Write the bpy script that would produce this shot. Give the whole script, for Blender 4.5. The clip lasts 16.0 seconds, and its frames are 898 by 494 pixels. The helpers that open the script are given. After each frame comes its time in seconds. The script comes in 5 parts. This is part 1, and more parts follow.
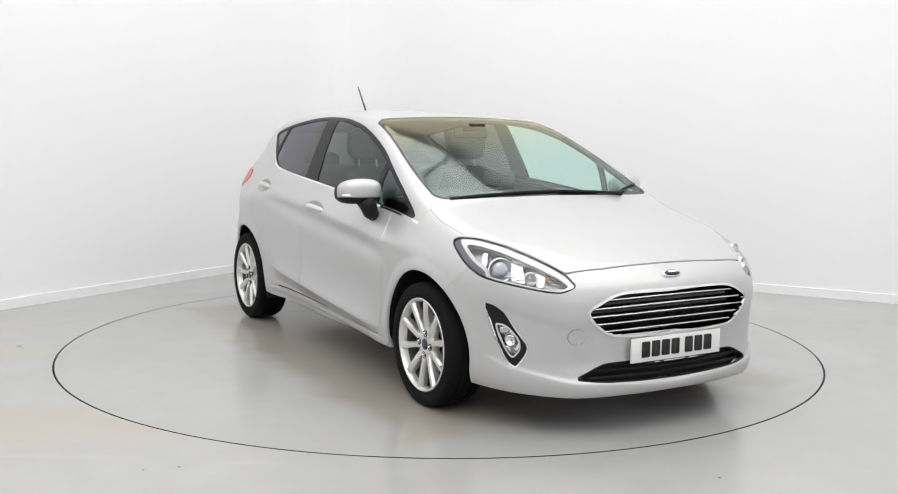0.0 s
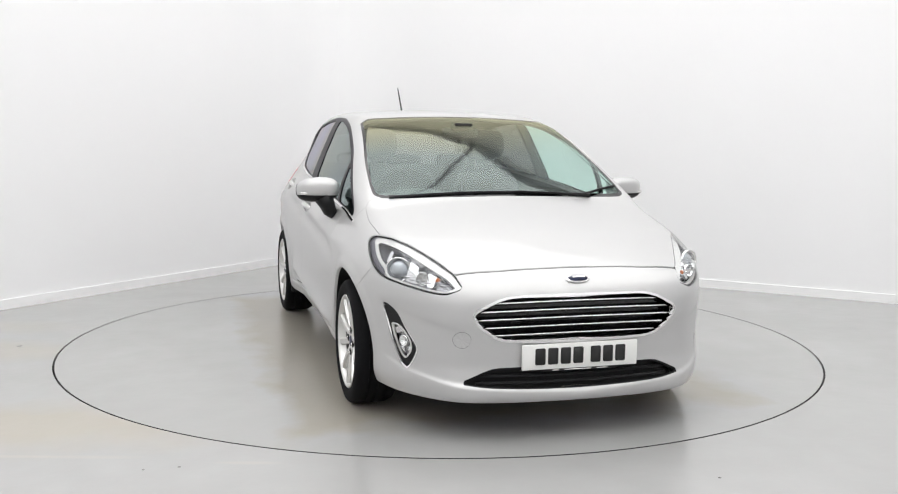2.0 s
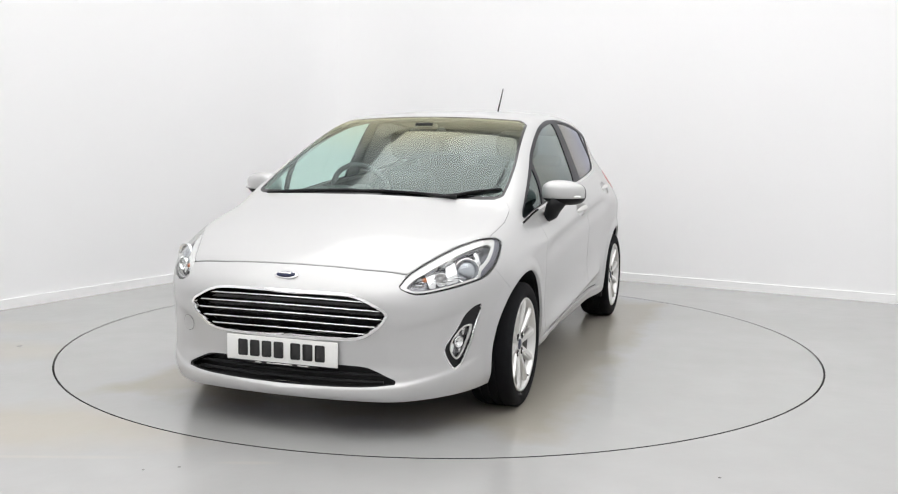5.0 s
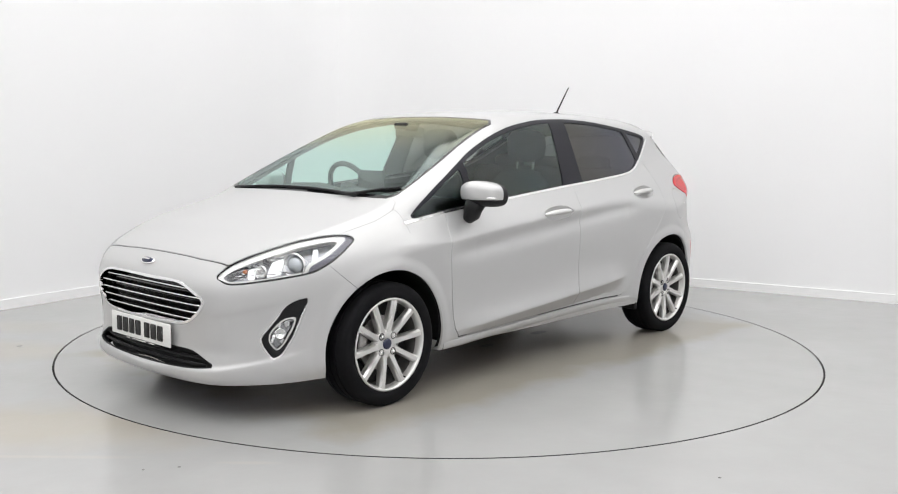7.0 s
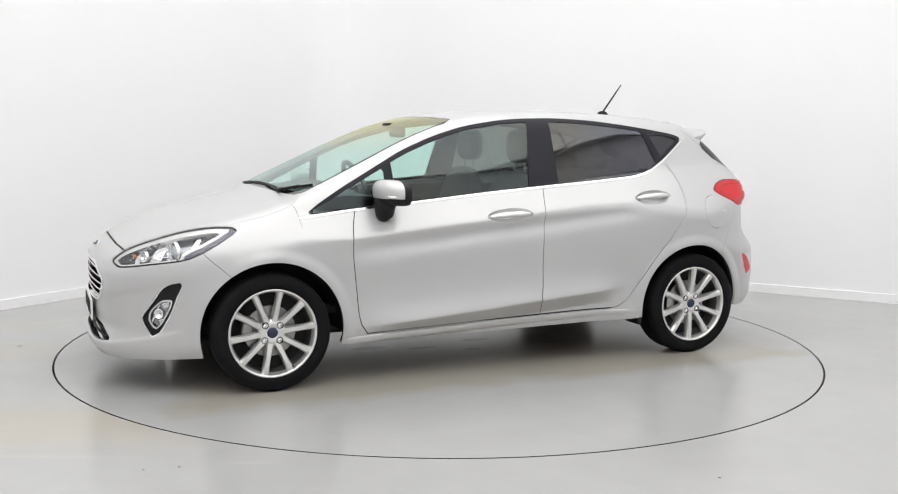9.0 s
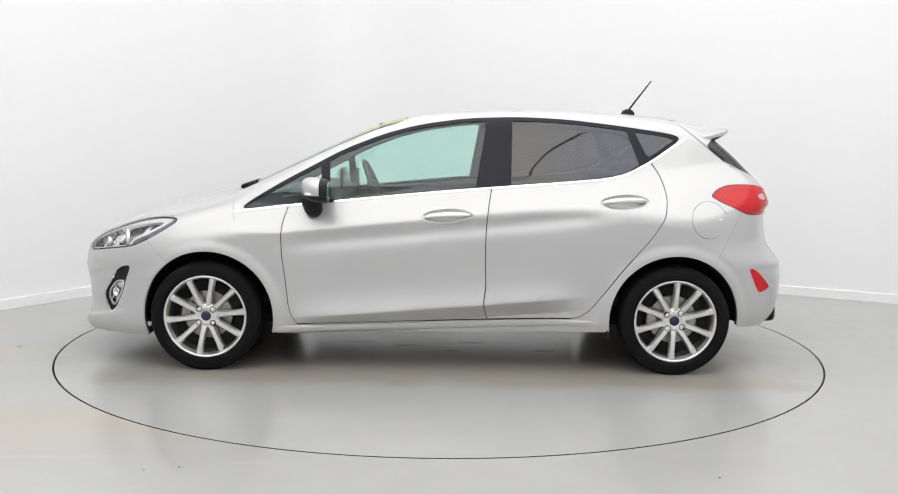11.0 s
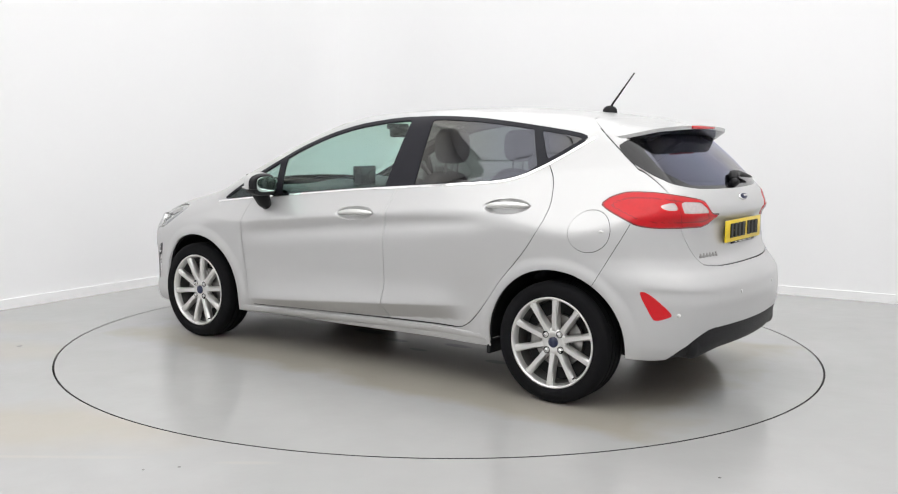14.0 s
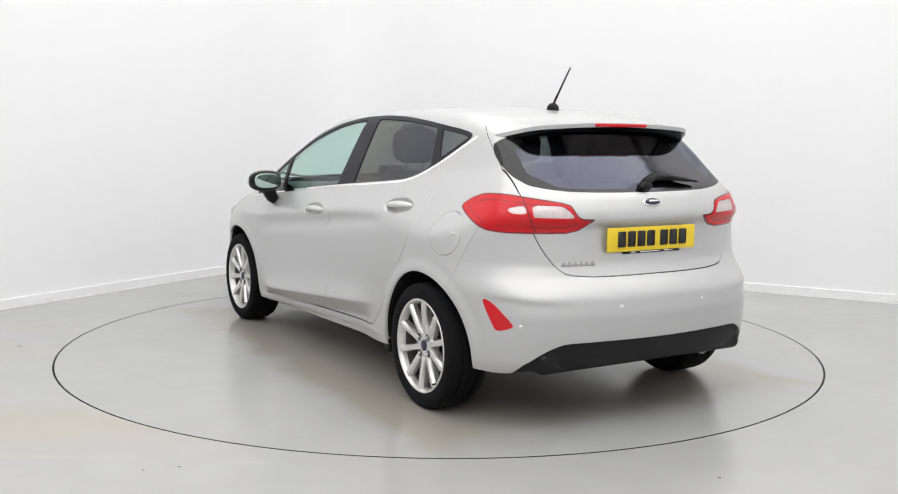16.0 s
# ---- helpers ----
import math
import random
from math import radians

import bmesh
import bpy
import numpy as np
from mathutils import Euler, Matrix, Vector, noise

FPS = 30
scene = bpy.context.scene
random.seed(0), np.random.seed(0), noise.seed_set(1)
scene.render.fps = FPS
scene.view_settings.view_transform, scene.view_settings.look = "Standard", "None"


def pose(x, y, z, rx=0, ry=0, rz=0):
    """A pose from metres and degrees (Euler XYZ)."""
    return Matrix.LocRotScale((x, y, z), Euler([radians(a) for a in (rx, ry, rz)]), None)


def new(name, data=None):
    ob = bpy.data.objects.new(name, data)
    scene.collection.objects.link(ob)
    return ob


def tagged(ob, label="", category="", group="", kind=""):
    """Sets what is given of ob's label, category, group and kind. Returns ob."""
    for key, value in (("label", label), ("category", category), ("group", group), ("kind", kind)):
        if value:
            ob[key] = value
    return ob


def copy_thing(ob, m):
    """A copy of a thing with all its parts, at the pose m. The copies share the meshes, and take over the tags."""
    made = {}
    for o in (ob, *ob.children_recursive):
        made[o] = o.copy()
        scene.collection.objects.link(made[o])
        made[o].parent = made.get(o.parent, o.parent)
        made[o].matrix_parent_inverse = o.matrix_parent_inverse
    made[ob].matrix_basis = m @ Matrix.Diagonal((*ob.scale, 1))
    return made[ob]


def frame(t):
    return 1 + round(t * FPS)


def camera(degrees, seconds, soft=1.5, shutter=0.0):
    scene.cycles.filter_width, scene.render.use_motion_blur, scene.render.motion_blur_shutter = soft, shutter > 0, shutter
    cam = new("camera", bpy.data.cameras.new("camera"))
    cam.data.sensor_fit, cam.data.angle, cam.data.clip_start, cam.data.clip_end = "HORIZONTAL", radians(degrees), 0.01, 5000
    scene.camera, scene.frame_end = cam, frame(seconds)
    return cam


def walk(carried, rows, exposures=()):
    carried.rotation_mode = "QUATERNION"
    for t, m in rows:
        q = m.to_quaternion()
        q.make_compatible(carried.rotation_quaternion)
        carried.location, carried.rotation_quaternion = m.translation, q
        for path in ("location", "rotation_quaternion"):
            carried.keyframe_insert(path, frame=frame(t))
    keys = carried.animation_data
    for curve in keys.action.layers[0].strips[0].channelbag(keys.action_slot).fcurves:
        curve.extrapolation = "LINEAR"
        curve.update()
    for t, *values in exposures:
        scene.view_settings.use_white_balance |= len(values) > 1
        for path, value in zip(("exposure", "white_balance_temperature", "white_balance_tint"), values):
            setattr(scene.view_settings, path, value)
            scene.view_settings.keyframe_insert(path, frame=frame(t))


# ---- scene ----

# ---------- camera: stands still on a tripod beside the turntable ----------
cam = camera(49.97, 16.0, 1.15)
CAM = Matrix.Translation((0, -5.894, 1.2602)) @ Matrix.Rotation(radians(-0.4607), 4, "Z") @ \
    Matrix.Rotation(radians(90 - 6.602), 4, "X") @ Matrix.Rotation(radians(0.65), 4, "Z")
walk(cam, [(0.0, CAM), (16.0, CAM)], exposures=[(0.0, 0.0), (16.0, 0.0)])

# ---------- light: white studio room under large ceiling panels ----------
world = bpy.data.worlds.new("studio_world")
scene.world = world
world.use_nodes = True
world.node_tree.nodes["Background"].inputs[0].default_value = (1, 1, 1, 1)
world.node_tree.nodes["Background"].inputs[1].default_value = 0.02

CEIL = 5.2
PANEL = 2.4


# ---------- materials ----------
def material(name, color=(0.5, 0.5, 0.5), rough=0.5, metal=0.0, coat=0.0, coat_rough=0.05, trans=0.0, ior=1.5,
             emit=None, power=0.0, spec=0.5, vary=0.0, scale=30.0, bump=0.0, bump_scale=200.0):
    m = bpy.data.materials.new(name)
    m.use_nodes = True
    nt = m.node_tree
    p = nt.nodes["Principled BSDF"]
    p.inputs["Base Color"].default_value = (*color, 1)
    p.inputs["Roughness"].default_value = rough
    p.inputs["Metallic"].default_value = metal
    p.inputs["Coat Weight"].default_value = coat
    p.inputs["Coat Roughness"].default_value = coat_rough
    p.inputs["Transmission Weight"].default_value = trans
    p.inputs["IOR"].default_value = ior
    p.inputs["Specular IOR Level"].default_value = spec
    if emit:
        p.inputs["Emission Color"].default_value = (*emit, 1)
        p.inputs["Emission Strength"].default_value = power
    coord = nt.nodes.new("ShaderNodeTexCoord")
    if vary:
        n = nt.nodes.new("ShaderNodeTexNoise")
        n.inputs["Scale"].default_value = scale
        n.inputs["Detail"].default_value = 5
        nt.links.new(coord.outputs["Object"], n.inputs["Vector"])
        ramp = nt.nodes.new("ShaderNodeMapRange")
        ramp.inputs["To Min"].default_value, ramp.inputs["To Max"].default_value = 1 - vary, 1 + vary
        nt.links.new(n.outputs["Fac"], ramp.inputs["Value"])
        mul = nt.nodes.new("ShaderNodeVectorMath")
        mul.operation = "SCALE"
        mul.inputs[0].default_value = color
        nt.links.new(ramp.outputs[0], mul.inputs["Scale"])
        nt.links.new(mul.outputs[0], p.inputs["Base Color"])
    if bump:
        n = nt.nodes.new("ShaderNodeTexNoise")
        n.inputs["Scale"].default_value = bump_scale
        n.inputs["Detail"].default_value = 3
        nt.links.new(coord.outputs["Object"], n.inputs["Vector"])
        b = nt.nodes.new("ShaderNodeBump")
        b.inputs["Strength"].default_value = bump
        b.inputs["Distance"].default_value = 0.002
        nt.links.new(n.outputs["Fac"], b.inputs["Height"])
        nt.links.new(b.outputs[0], p.inputs["Normal"])
    return m


def glass_material(name, tint, gloss=0.03, rough=0.0, reflected_hues=None, band=None):
    """Thin pane: a tinted see-through layer with a mirror layer that grows at grazing angles."""
    m = bpy.data.materials.new(name)
    m.use_nodes = True
    nt = m.node_tree
    nt.nodes.clear()
    out = nt.nodes.new("ShaderNodeOutputMaterial")
    mix = nt.nodes.new("ShaderNodeMixShader")
    clear = nt.nodes.new("ShaderNodeBsdfTransparent")
    clear.inputs[0].default_value = (*tint, 1)
    shine = nt.nodes.new("ShaderNodeBsdfGlossy")
    shine.inputs["Roughness"].default_value = rough + 0.02
    if reflected_hues:
        # reflections painted in: the mirror layer's colour shifts slowly between two hues
        coord = nt.nodes.new("ShaderNodeTexCoord")
        cloud = nt.nodes.new("ShaderNodeTexNoise")
        cloud.inputs["Scale"].default_value, cloud.inputs["Detail"].default_value = 1.7, 1.0
        hue = nt.nodes.new("ShaderNodeMix")
        hue.data_type = "RGBA"
        for k in (0, 1):
            hue.inputs[6 + k].default_value = (*reflected_hues[k], 1)
        spread = nt.nodes.new("ShaderNodeMapRange")
        spread.inputs["From Min"].default_value, spread.inputs["From Max"].default_value = band or (0.38, 0.62)
        nt.links.new(coord.outputs["Object"], cloud.inputs["Vector"])
        if band:
            # the painted reflection's hue follows the height on the pane, a little unevenly
            height = nt.nodes.new("ShaderNodeSeparateXYZ")
            uneven = nt.nodes.new("ShaderNodeMath")
            uneven.operation = "MULTIPLY_ADD"
            uneven.inputs[1].default_value = 0.35
            nt.links.new(coord.outputs["Object"], height.inputs[0])
            nt.links.new(cloud.outputs["Fac"], uneven.inputs[0])
            nt.links.new(height.outputs[2], uneven.inputs[2])
            nt.links.new(uneven.outputs[0], spread.inputs["Value"])
        else:
            nt.links.new(cloud.outputs["Fac"], spread.inputs["Value"])
        nt.links.new(spread.outputs[0], hue.inputs[0])
        nt.links.new(hue.outputs[2], shine.inputs["Color"])
    face = nt.nodes.new("ShaderNodeLayerWeight")
    face.inputs["Blend"].default_value = 0.5
    power = nt.nodes.new("ShaderNodeMath")
    power.operation = "POWER"
    power.inputs[1].default_value = 5.0
    nt.links.new(face.outputs["Facing"], power.inputs[0])
    add = nt.nodes.new("ShaderNodeMath")
    add.operation = "MULTIPLY_ADD"
    add.inputs[1].default_value = 0.9
    add.inputs[2].default_value = 0.04 + gloss
    nt.links.new(power.outputs[0], add.inputs[0])
    nt.links.new(add.outputs[0], mix.inputs[0])
    nt.links.new(clear.outputs[0], mix.inputs[1])
    nt.links.new(shine.outputs[0], mix.inputs[2])
    nt.links.new(mix.outputs[0], out.inputs[0])
    return m


PAINT = material("silver_paint", (0.515, 0.514, 0.513), 0.37, 0.45, 0.45, 0.05, vary=0.05, scale=700)
BLACK = material("black_plastic", (0.012, 0.012, 0.013), 0.5, spec=0.2, vary=0.2, scale=200, bump=0.15, bump_scale=500)
GLOSS_BLACK = material("gloss_black", (0.008, 0.008, 0.009), 0.12)
GAP = material("panel_gap", (0.02, 0.02, 0.02), 0.9)
CHROME = material("chrome", (0.86, 0.86, 0.86), 0.08, 1.0)
RUBBER = material("tyre_rubber", (0.006, 0.006, 0.007), 0.85, spec=0.15, vary=0.25, scale=60, bump=0.3, bump_scale=150)
ALLOY = material("alloy", (0.69, 0.685, 0.67), 0.34, 0.75, 0.3, vary=0.03, scale=300)
STEEL = material("brake_steel", (0.35, 0.34, 0.33), 0.4, 1.0, vary=0.2, scale=80)
LINING = material("headlining", (0.16, 0.16, 0.155), 0.9, vary=0.06, scale=300)
FABRIC = material("seat_fabric", (0.025, 0.026, 0.03), 0.95, vary=0.25, scale=25)
DASH = material("dash_plastic", (0.03, 0.032, 0.035), 0.6, vary=0.15, scale=30)
# panes carry painted reflection hues: yellow atop the windscreen, bluish at the rear
GLASS = glass_material("windscreen_glass", (0.82, 0.94, 0.89), 0.065, 0.03, ((0.84, 0.96, 0.93), (1.0, 0.97, 0.68)), (1.30, 1.50))
SIDE_GLASS = glass_material("door_glass", (0.68, 0.88, 0.83), 0.03, 0.0, ((0.86, 0.97, 1.0), (0.92, 0.97, 0.92)))
DARK_GLASS = glass_material("privacy_glass", (0.15, 0.145, 0.14), 0.045, 0.0, ((0.85, 0.87, 1.0), (0.95, 0.93, 0.88)))
REAR_TINT = glass_material("rear_window_glass", (0.13, 0.125, 0.13), 0.07, 0.05, ((0.74, 0.77, 1.0), (0.92, 0.9, 0.92)))
CLEAR = glass_material("clear_lens", (0.95, 0.96, 0.96), 0.005)
RED_LENS = material("red_lens", (0.56, 0.004, 0.010), 0.2, 0.0, 0.15, 0.03, spec=0.35, vary=0.1, scale=60)
WHITE_LENS = material("white_lens", (0.75, 0.74, 0.73), 0.15, 0.3, 0.8, 0.03, vary=0.1, scale=80)
TAIL_WHITE = material("tail_clear_lens", (0.58, 0.50, 0.50), 0.16, 0.35, 0.6, 0.03, vary=0.25, scale=55)
AMBER = material("amber_bulb", (0.55, 0.16, 0.05), 0.2, 0.0, 0.5, 0.03)
DEEP_RED = material("deep_red_lens", (0.36, 0.003, 0.008), 0.2, 0.0, 0.3, 0.03, vary=0.15, scale=40)
SILVERED = material("silvered_reflector", (0.74, 0.74, 0.75), 0.16, 0.9, vary=0.12, scale=45)
SMOKED = material("smoked_panel", (0.10, 0.095, 0.125), 0.3, 0.3, 0.6, 0.05)
# the wheel barrel's shade is put into this darker alloy colour
BARREL = material("barrel_painted_shade", (0.16, 0.155, 0.15), 0.5, 0.6, vary=0.25, scale=40)
MIRROR = material("mirror_glass", (0.50, 0.62, 0.58), 0.03, 1.0)
# dark colour that stands in for shade inside the turntable gap
GAP_SHADE = material("gap_shade_dark", (0.022, 0.022, 0.022), 0.8, spec=0.2, vary=0.3, scale=15)
DARK_RED = material("dark_red_lens", (0.16, 0.006, 0.01), 0.15, 0.0, 0.8, 0.03)
LAMP_BED = material("lamp_bed", (0.36, 0.36, 0.38), 0.25, 0.85, vary=0.3, scale=70)
BULB_GLASS = material("projector_glass", (0.55, 0.58, 0.62), 0.03, 0.7, 0.8, 0.02)
WINDOW_BLACK = material("window_surround", (0.012, 0.012, 0.017), 0.42, 0.0, 0.0, spec=0.22, vary=0.1, scale=200)
PLATE_W = material("white_plate", (0.78, 0.78, 0.76), 0.35, vary=0.02, scale=80)
PLATE_Y = material("yellow_plate", (0.80, 0.58, 0.02), 0.35, vary=0.02, scale=80)
INK = material("plate_ink", (0.01, 0.01, 0.01), 0.5)
BADGE_BLUE = material("badge_blue", (0.008, 0.014, 0.05), 0.3, 0.0, 0.3)
WALL = material("wall_paint", (0.86, 0.86, 0.865), 0.75, vary=0.006, scale=1.5, bump=0.05, bump_scale=300)
SKIRT = material("skirting_paint", (0.88, 0.88, 0.88), 0.45, vary=0.01, scale=8)
SEAM = material("seam", (0.018, 0.02, 0.018), 0.9)
LAMP = material("panel_lamp", (0.9, 0.9, 0.9), 0.5, emit=(1.0, 0.996, 0.991), power=1.80)


def floor_material(name, seed, disc):
    m = bpy.data.materials.new(name)
    m.use_nodes = True
    nt = m.node_tree
    p = nt.nodes["Principled BSDF"]
    coord = nt.nodes.new("ShaderNodeTexCoord")
    off = nt.nodes.new("ShaderNodeVectorMath")
    off.operation = "ADD"
    off.inputs[1].default_value = (seed, seed * 0.7, 0)
    nt.links.new(coord.outputs["Object"], off.inputs[0])

    def noise_at(scale, detail, lo, hi):
        n = nt.nodes.new("ShaderNodeTexNoise")
        n.inputs["Scale"].default_value, n.inputs["Detail"].default_value = scale, detail
        nt.links.new(off.outputs[0], n.inputs["Vector"])
        r = nt.nodes.new("ShaderNodeMapRange")
        r.inputs["From Min"].default_value, r.inputs["From Max"].default_value = lo, hi
        nt.links.new(n.outputs["Fac"], r.inputs["Value"])
        return r.outputs[0]

    def mixed(fac, a, b):
        x = nt.nodes.new("ShaderNodeMix")
        x.data_type = "RGBA"
        nt.links.new(fac, x.inputs[0])
        for value, k in ((a, 6), (b, 7)):
            if isinstance(value, tuple):
                x.inputs[k].default_value = (*value, 1)
            else:
                nt.links.new(value, x.inputs[k])
        return x.outputs[2]
    def patch(cx, cy, rx, ry, ragged, soft, square=False):
        """1 inside a ragged round or square patch, 0 outside."""
        mv = nt.nodes.new("ShaderNodeVectorMath")
        mv.operation = "SUBTRACT"
        mv.inputs[1].default_value = (cx, cy, 0)
        nt.links.new(coord.outputs["Object"], mv.inputs[0])
        dv = nt.nodes.new("ShaderNodeVectorMath")
        dv.operation = "DIVIDE"
        dv.inputs[1].default_value = (rx, ry, 1)
        nt.links.new(mv.outputs[0], dv.inputs[0])
        if square:
            ab = nt.nodes.new("ShaderNodeVectorMath")
            ab.operation = "ABSOLUTE"
            sep = nt.nodes.new("ShaderNodeSeparateXYZ")
            dist = nt.nodes.new("ShaderNodeMath")
            dist.operation = "MAXIMUM"
            nt.links.new(dv.outputs[0], ab.inputs[0])
            nt.links.new(ab.outputs[0], sep.inputs[0])
            nt.links.new(sep.outputs[0], dist.inputs[0])
            nt.links.new(sep.outputs[1], dist.inputs[1])
            value = dist.outputs[0]
        else:
            dist = nt.nodes.new("ShaderNodeVectorMath")
            dist.operation = "LENGTH"
            nt.links.new(dv.outputs[0], dist.inputs[0])
            value = dist.outputs["Value"]
        edge = nt.nodes.new("ShaderNodeMath")
        edge.operation = "MULTIPLY_ADD"
        edge.inputs[1].default_value = ragged
        nt.links.new(noise_at(3.2, 4, 0.0, 1.0), edge.inputs[0])
        nt.links.new(value, edge.inputs[2])
        r = nt.nodes.new("ShaderNodeMapRange")
        r.inputs["From Min"].default_value, r.inputs["From Max"].default_value = 1 + soft + ragged * 0.5, 1 - soft + ragged * 0.5
        nt.links.new(edge.outputs[0], r.inputs["Value"])
        return r.outputs[0]

    def share(fac, k):
        x = nt.nodes.new("ShaderNodeMath")
        x.operation = "MULTIPLY"
        x.inputs[1].default_value = k
        nt.links.new(fac, x.inputs[0])
        return x.outputs[0]
    tone = mixed(noise_at(0.8, 3, 0.2, 0.8), (0.362, 0.359, 0.356), (0.402, 0.399, 0.397))
    tone = mixed(noise_at(5.0, 6, 0.1, 1.6), tone, (0.325, 0.322, 0.318))
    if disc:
        # a warmer, darker ragged rectangle round the car's place, and drips under it
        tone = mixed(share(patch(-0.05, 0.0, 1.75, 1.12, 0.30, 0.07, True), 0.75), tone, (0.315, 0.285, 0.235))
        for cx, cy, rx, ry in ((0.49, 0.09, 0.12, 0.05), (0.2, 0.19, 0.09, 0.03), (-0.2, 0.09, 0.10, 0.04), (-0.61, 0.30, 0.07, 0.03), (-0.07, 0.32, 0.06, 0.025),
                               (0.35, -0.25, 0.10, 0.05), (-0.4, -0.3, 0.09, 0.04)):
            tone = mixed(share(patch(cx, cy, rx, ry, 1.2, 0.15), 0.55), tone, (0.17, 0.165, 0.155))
    else:
        tone = mixed(share(patch(-1.75, -1.85, 0.75, 0.28, 1.1, 0.5), 0.52), tone, (0.415, 0.365, 0.285))
        tone = mixed(share(patch(-2.55, -0.45, 0.42, 0.24, 1.1, 0.5), 0.40), tone, (0.40, 0.36, 0.30))
        tone = mixed(share(patch(-3.0, 0.25, 0.5, 0.20, 1.1, 0.5), 0.30), tone, (0.40, 0.37, 0.32))
        for cx, cy, r0 in ((-2.477, -0.309, 0.014), (-0.985, -2.353, 0.006), (-1.111, -2.388, 0.005), (2.3, -1.55, 0.006), (-2.9, 0.1, 0.012), (1.05, -2.42, 0.006), (2.75, -0.7, 0.010)):
            tone = mixed(share(patch(cx, cy, r0, r0, 0.6, 0.3), 0.9), tone, (0.05, 0.045, 0.04))
        for cx, cy, rx, ry in ((-1.35, -2.25, 0.14, 0.02), (-0.75, -2.3, 0.10, 0.015), (2.5, -1.3, 0.12, 0.02), (2.9, -0.6, 0.14, 0.03), (-1.65, -2.25, 0.16, 0.012)):
            tone = mixed(share(patch(cx, cy, rx, ry, 2.2, 0.5), 0.28), tone, (0.46, 0.42, 0.38))
    nt.links.new(tone, p.inputs["Base Color"])
    r = nt.nodes.new("ShaderNodeMapRange")
    r.inputs["To Min"].default_value, r.inputs["To Max"].default_value = 0.15, 0.24
    nt.links.new(noise_at(1.3, 3, 0.2, 0.8), r.inputs["Value"])
    nt.links.new(r.outputs[0], p.inputs["Roughness"])
    wave = nt.nodes.new("ShaderNodeBump")
    wave.inputs["Strength"].default_value, wave.inputs["Distance"].default_value = 0.06, 0.01
    nt.links.new(noise_at(14.0, 4, 0.0, 1.0), wave.inputs["Height"])
    nt.links.new(wave.outputs[0], p.inputs["Normal"])
    return m


FLOOR = floor_material("painted_concrete", 3.1, False)
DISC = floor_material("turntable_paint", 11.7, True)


# ---------- mesh helpers ----------
def mesh_of(name, verts, faces, mats, normals=None, smooth=True):
    me = bpy.data.meshes.new(name)
    me.from_pydata([tuple(map(float, v)) for v in verts], [], [tuple(int(i) for i in f) for f in faces])
    for m in mats if isinstance(mats, (list, tuple)) else [mats]:
        me.materials.append(m)
    if smooth:
        me.polygons.foreach_set("use_smooth", [True] * len(me.polygons))
    if normals is not None:
        me.normals_split_custom_set_from_vertices([tuple(map(float, n)) for n in normals])
    me.update()
    return me


def put(name, me, parent=None, label="", m=None):
    ob = new(name, me)
    ob.parent = parent
    if m is not None:
        ob.matrix_basis = m
    if label:
        tagged(ob, label)
    return ob


def part(name, bm, mat, parent, label="", smooth=True, m=None, angle=None):
    me = bpy.data.meshes.new(name)
    if angle is not None:
        for e in bm.edges:
            if len(e.link_faces) == 2 and e.calc_face_angle(0) > radians(angle):
                e.smooth = False
    for f in bm.faces:
        f.smooth = smooth
    bm.to_mesh(me)
    bm.free()
    me.materials.append(mat)
    return put(name, me, parent, label, m)


def box(sx, sy, sz, at=(0, 0, 0), bevel=0.0, segs=2, bm=None):
    bm = bm or bmesh.new()
    made = bmesh.ops.create_cube(bm, size=1.0, matrix=Matrix.Translation(at) @ Matrix.Diagonal((sx, sy, sz, 1)))
    if bevel:
        es = list({e for v in made["verts"] for e in v.link_edges})
        bmesh.ops.bevel(bm, geom=es, offset=bevel, segments=segs, affect="EDGES", profile=0.5)
    return bm


def lathe(profile, n=64, axis="y"):
    """Turns (radius, along) pairs round the axis y."""
    bm = bmesh.new()
    rings = []
    for r, a in profile:
        rings.append([bm.verts.new((r * math.cos(2 * math.pi * i / n), a, r * math.sin(2 * math.pi * i / n))) for i in range(n)])
    for p, q in zip(rings, rings[1:]):
        for i in range(n):
            bm.faces.new((p[i], p[(i + 1) % n], q[(i + 1) % n], q[i]))
    bmesh.ops.recalc_face_normals(bm, faces=bm.faces)
    return bm


def tube(points, radius, n=8, bm=None, flat=1.0):
    bm = bm or bmesh.new()
    pts = [Vector(p) for p in points]
    rings = []
    for i, p in enumerate(pts):
        d = (pts[min(i + 1, len(pts) - 1)] - pts[max(i - 1, 0)]).normalized()
        side = d.cross(Vector((0, 0, 1)))
        side = side.normalized() if side.length > 1e-4 else Vector((1, 0, 0))
        up = side.cross(d)
        r = radius[i] if isinstance(radius, (list, tuple)) else radius
        rings.append([bm.verts.new(p + (side * math.cos(a) + up * math.sin(a) * flat) * r) for a in [2 * math.pi * k / n for k in range(n)]])
    for p, q in zip(rings, rings[1:]):
        for i in range(n):
            bm.faces.new((p[i], p[(i + 1) % n], q[(i + 1) % n], q[i]))
    bm.faces.new(rings[0][::-1])
    bm.faces.new(rings[-1])
    bmesh.ops.recalc_face_normals(bm, faces=bm.faces)
    return bm


# ---------- room ----------
CORNER = Vector((-1.11, 4.105, 0))
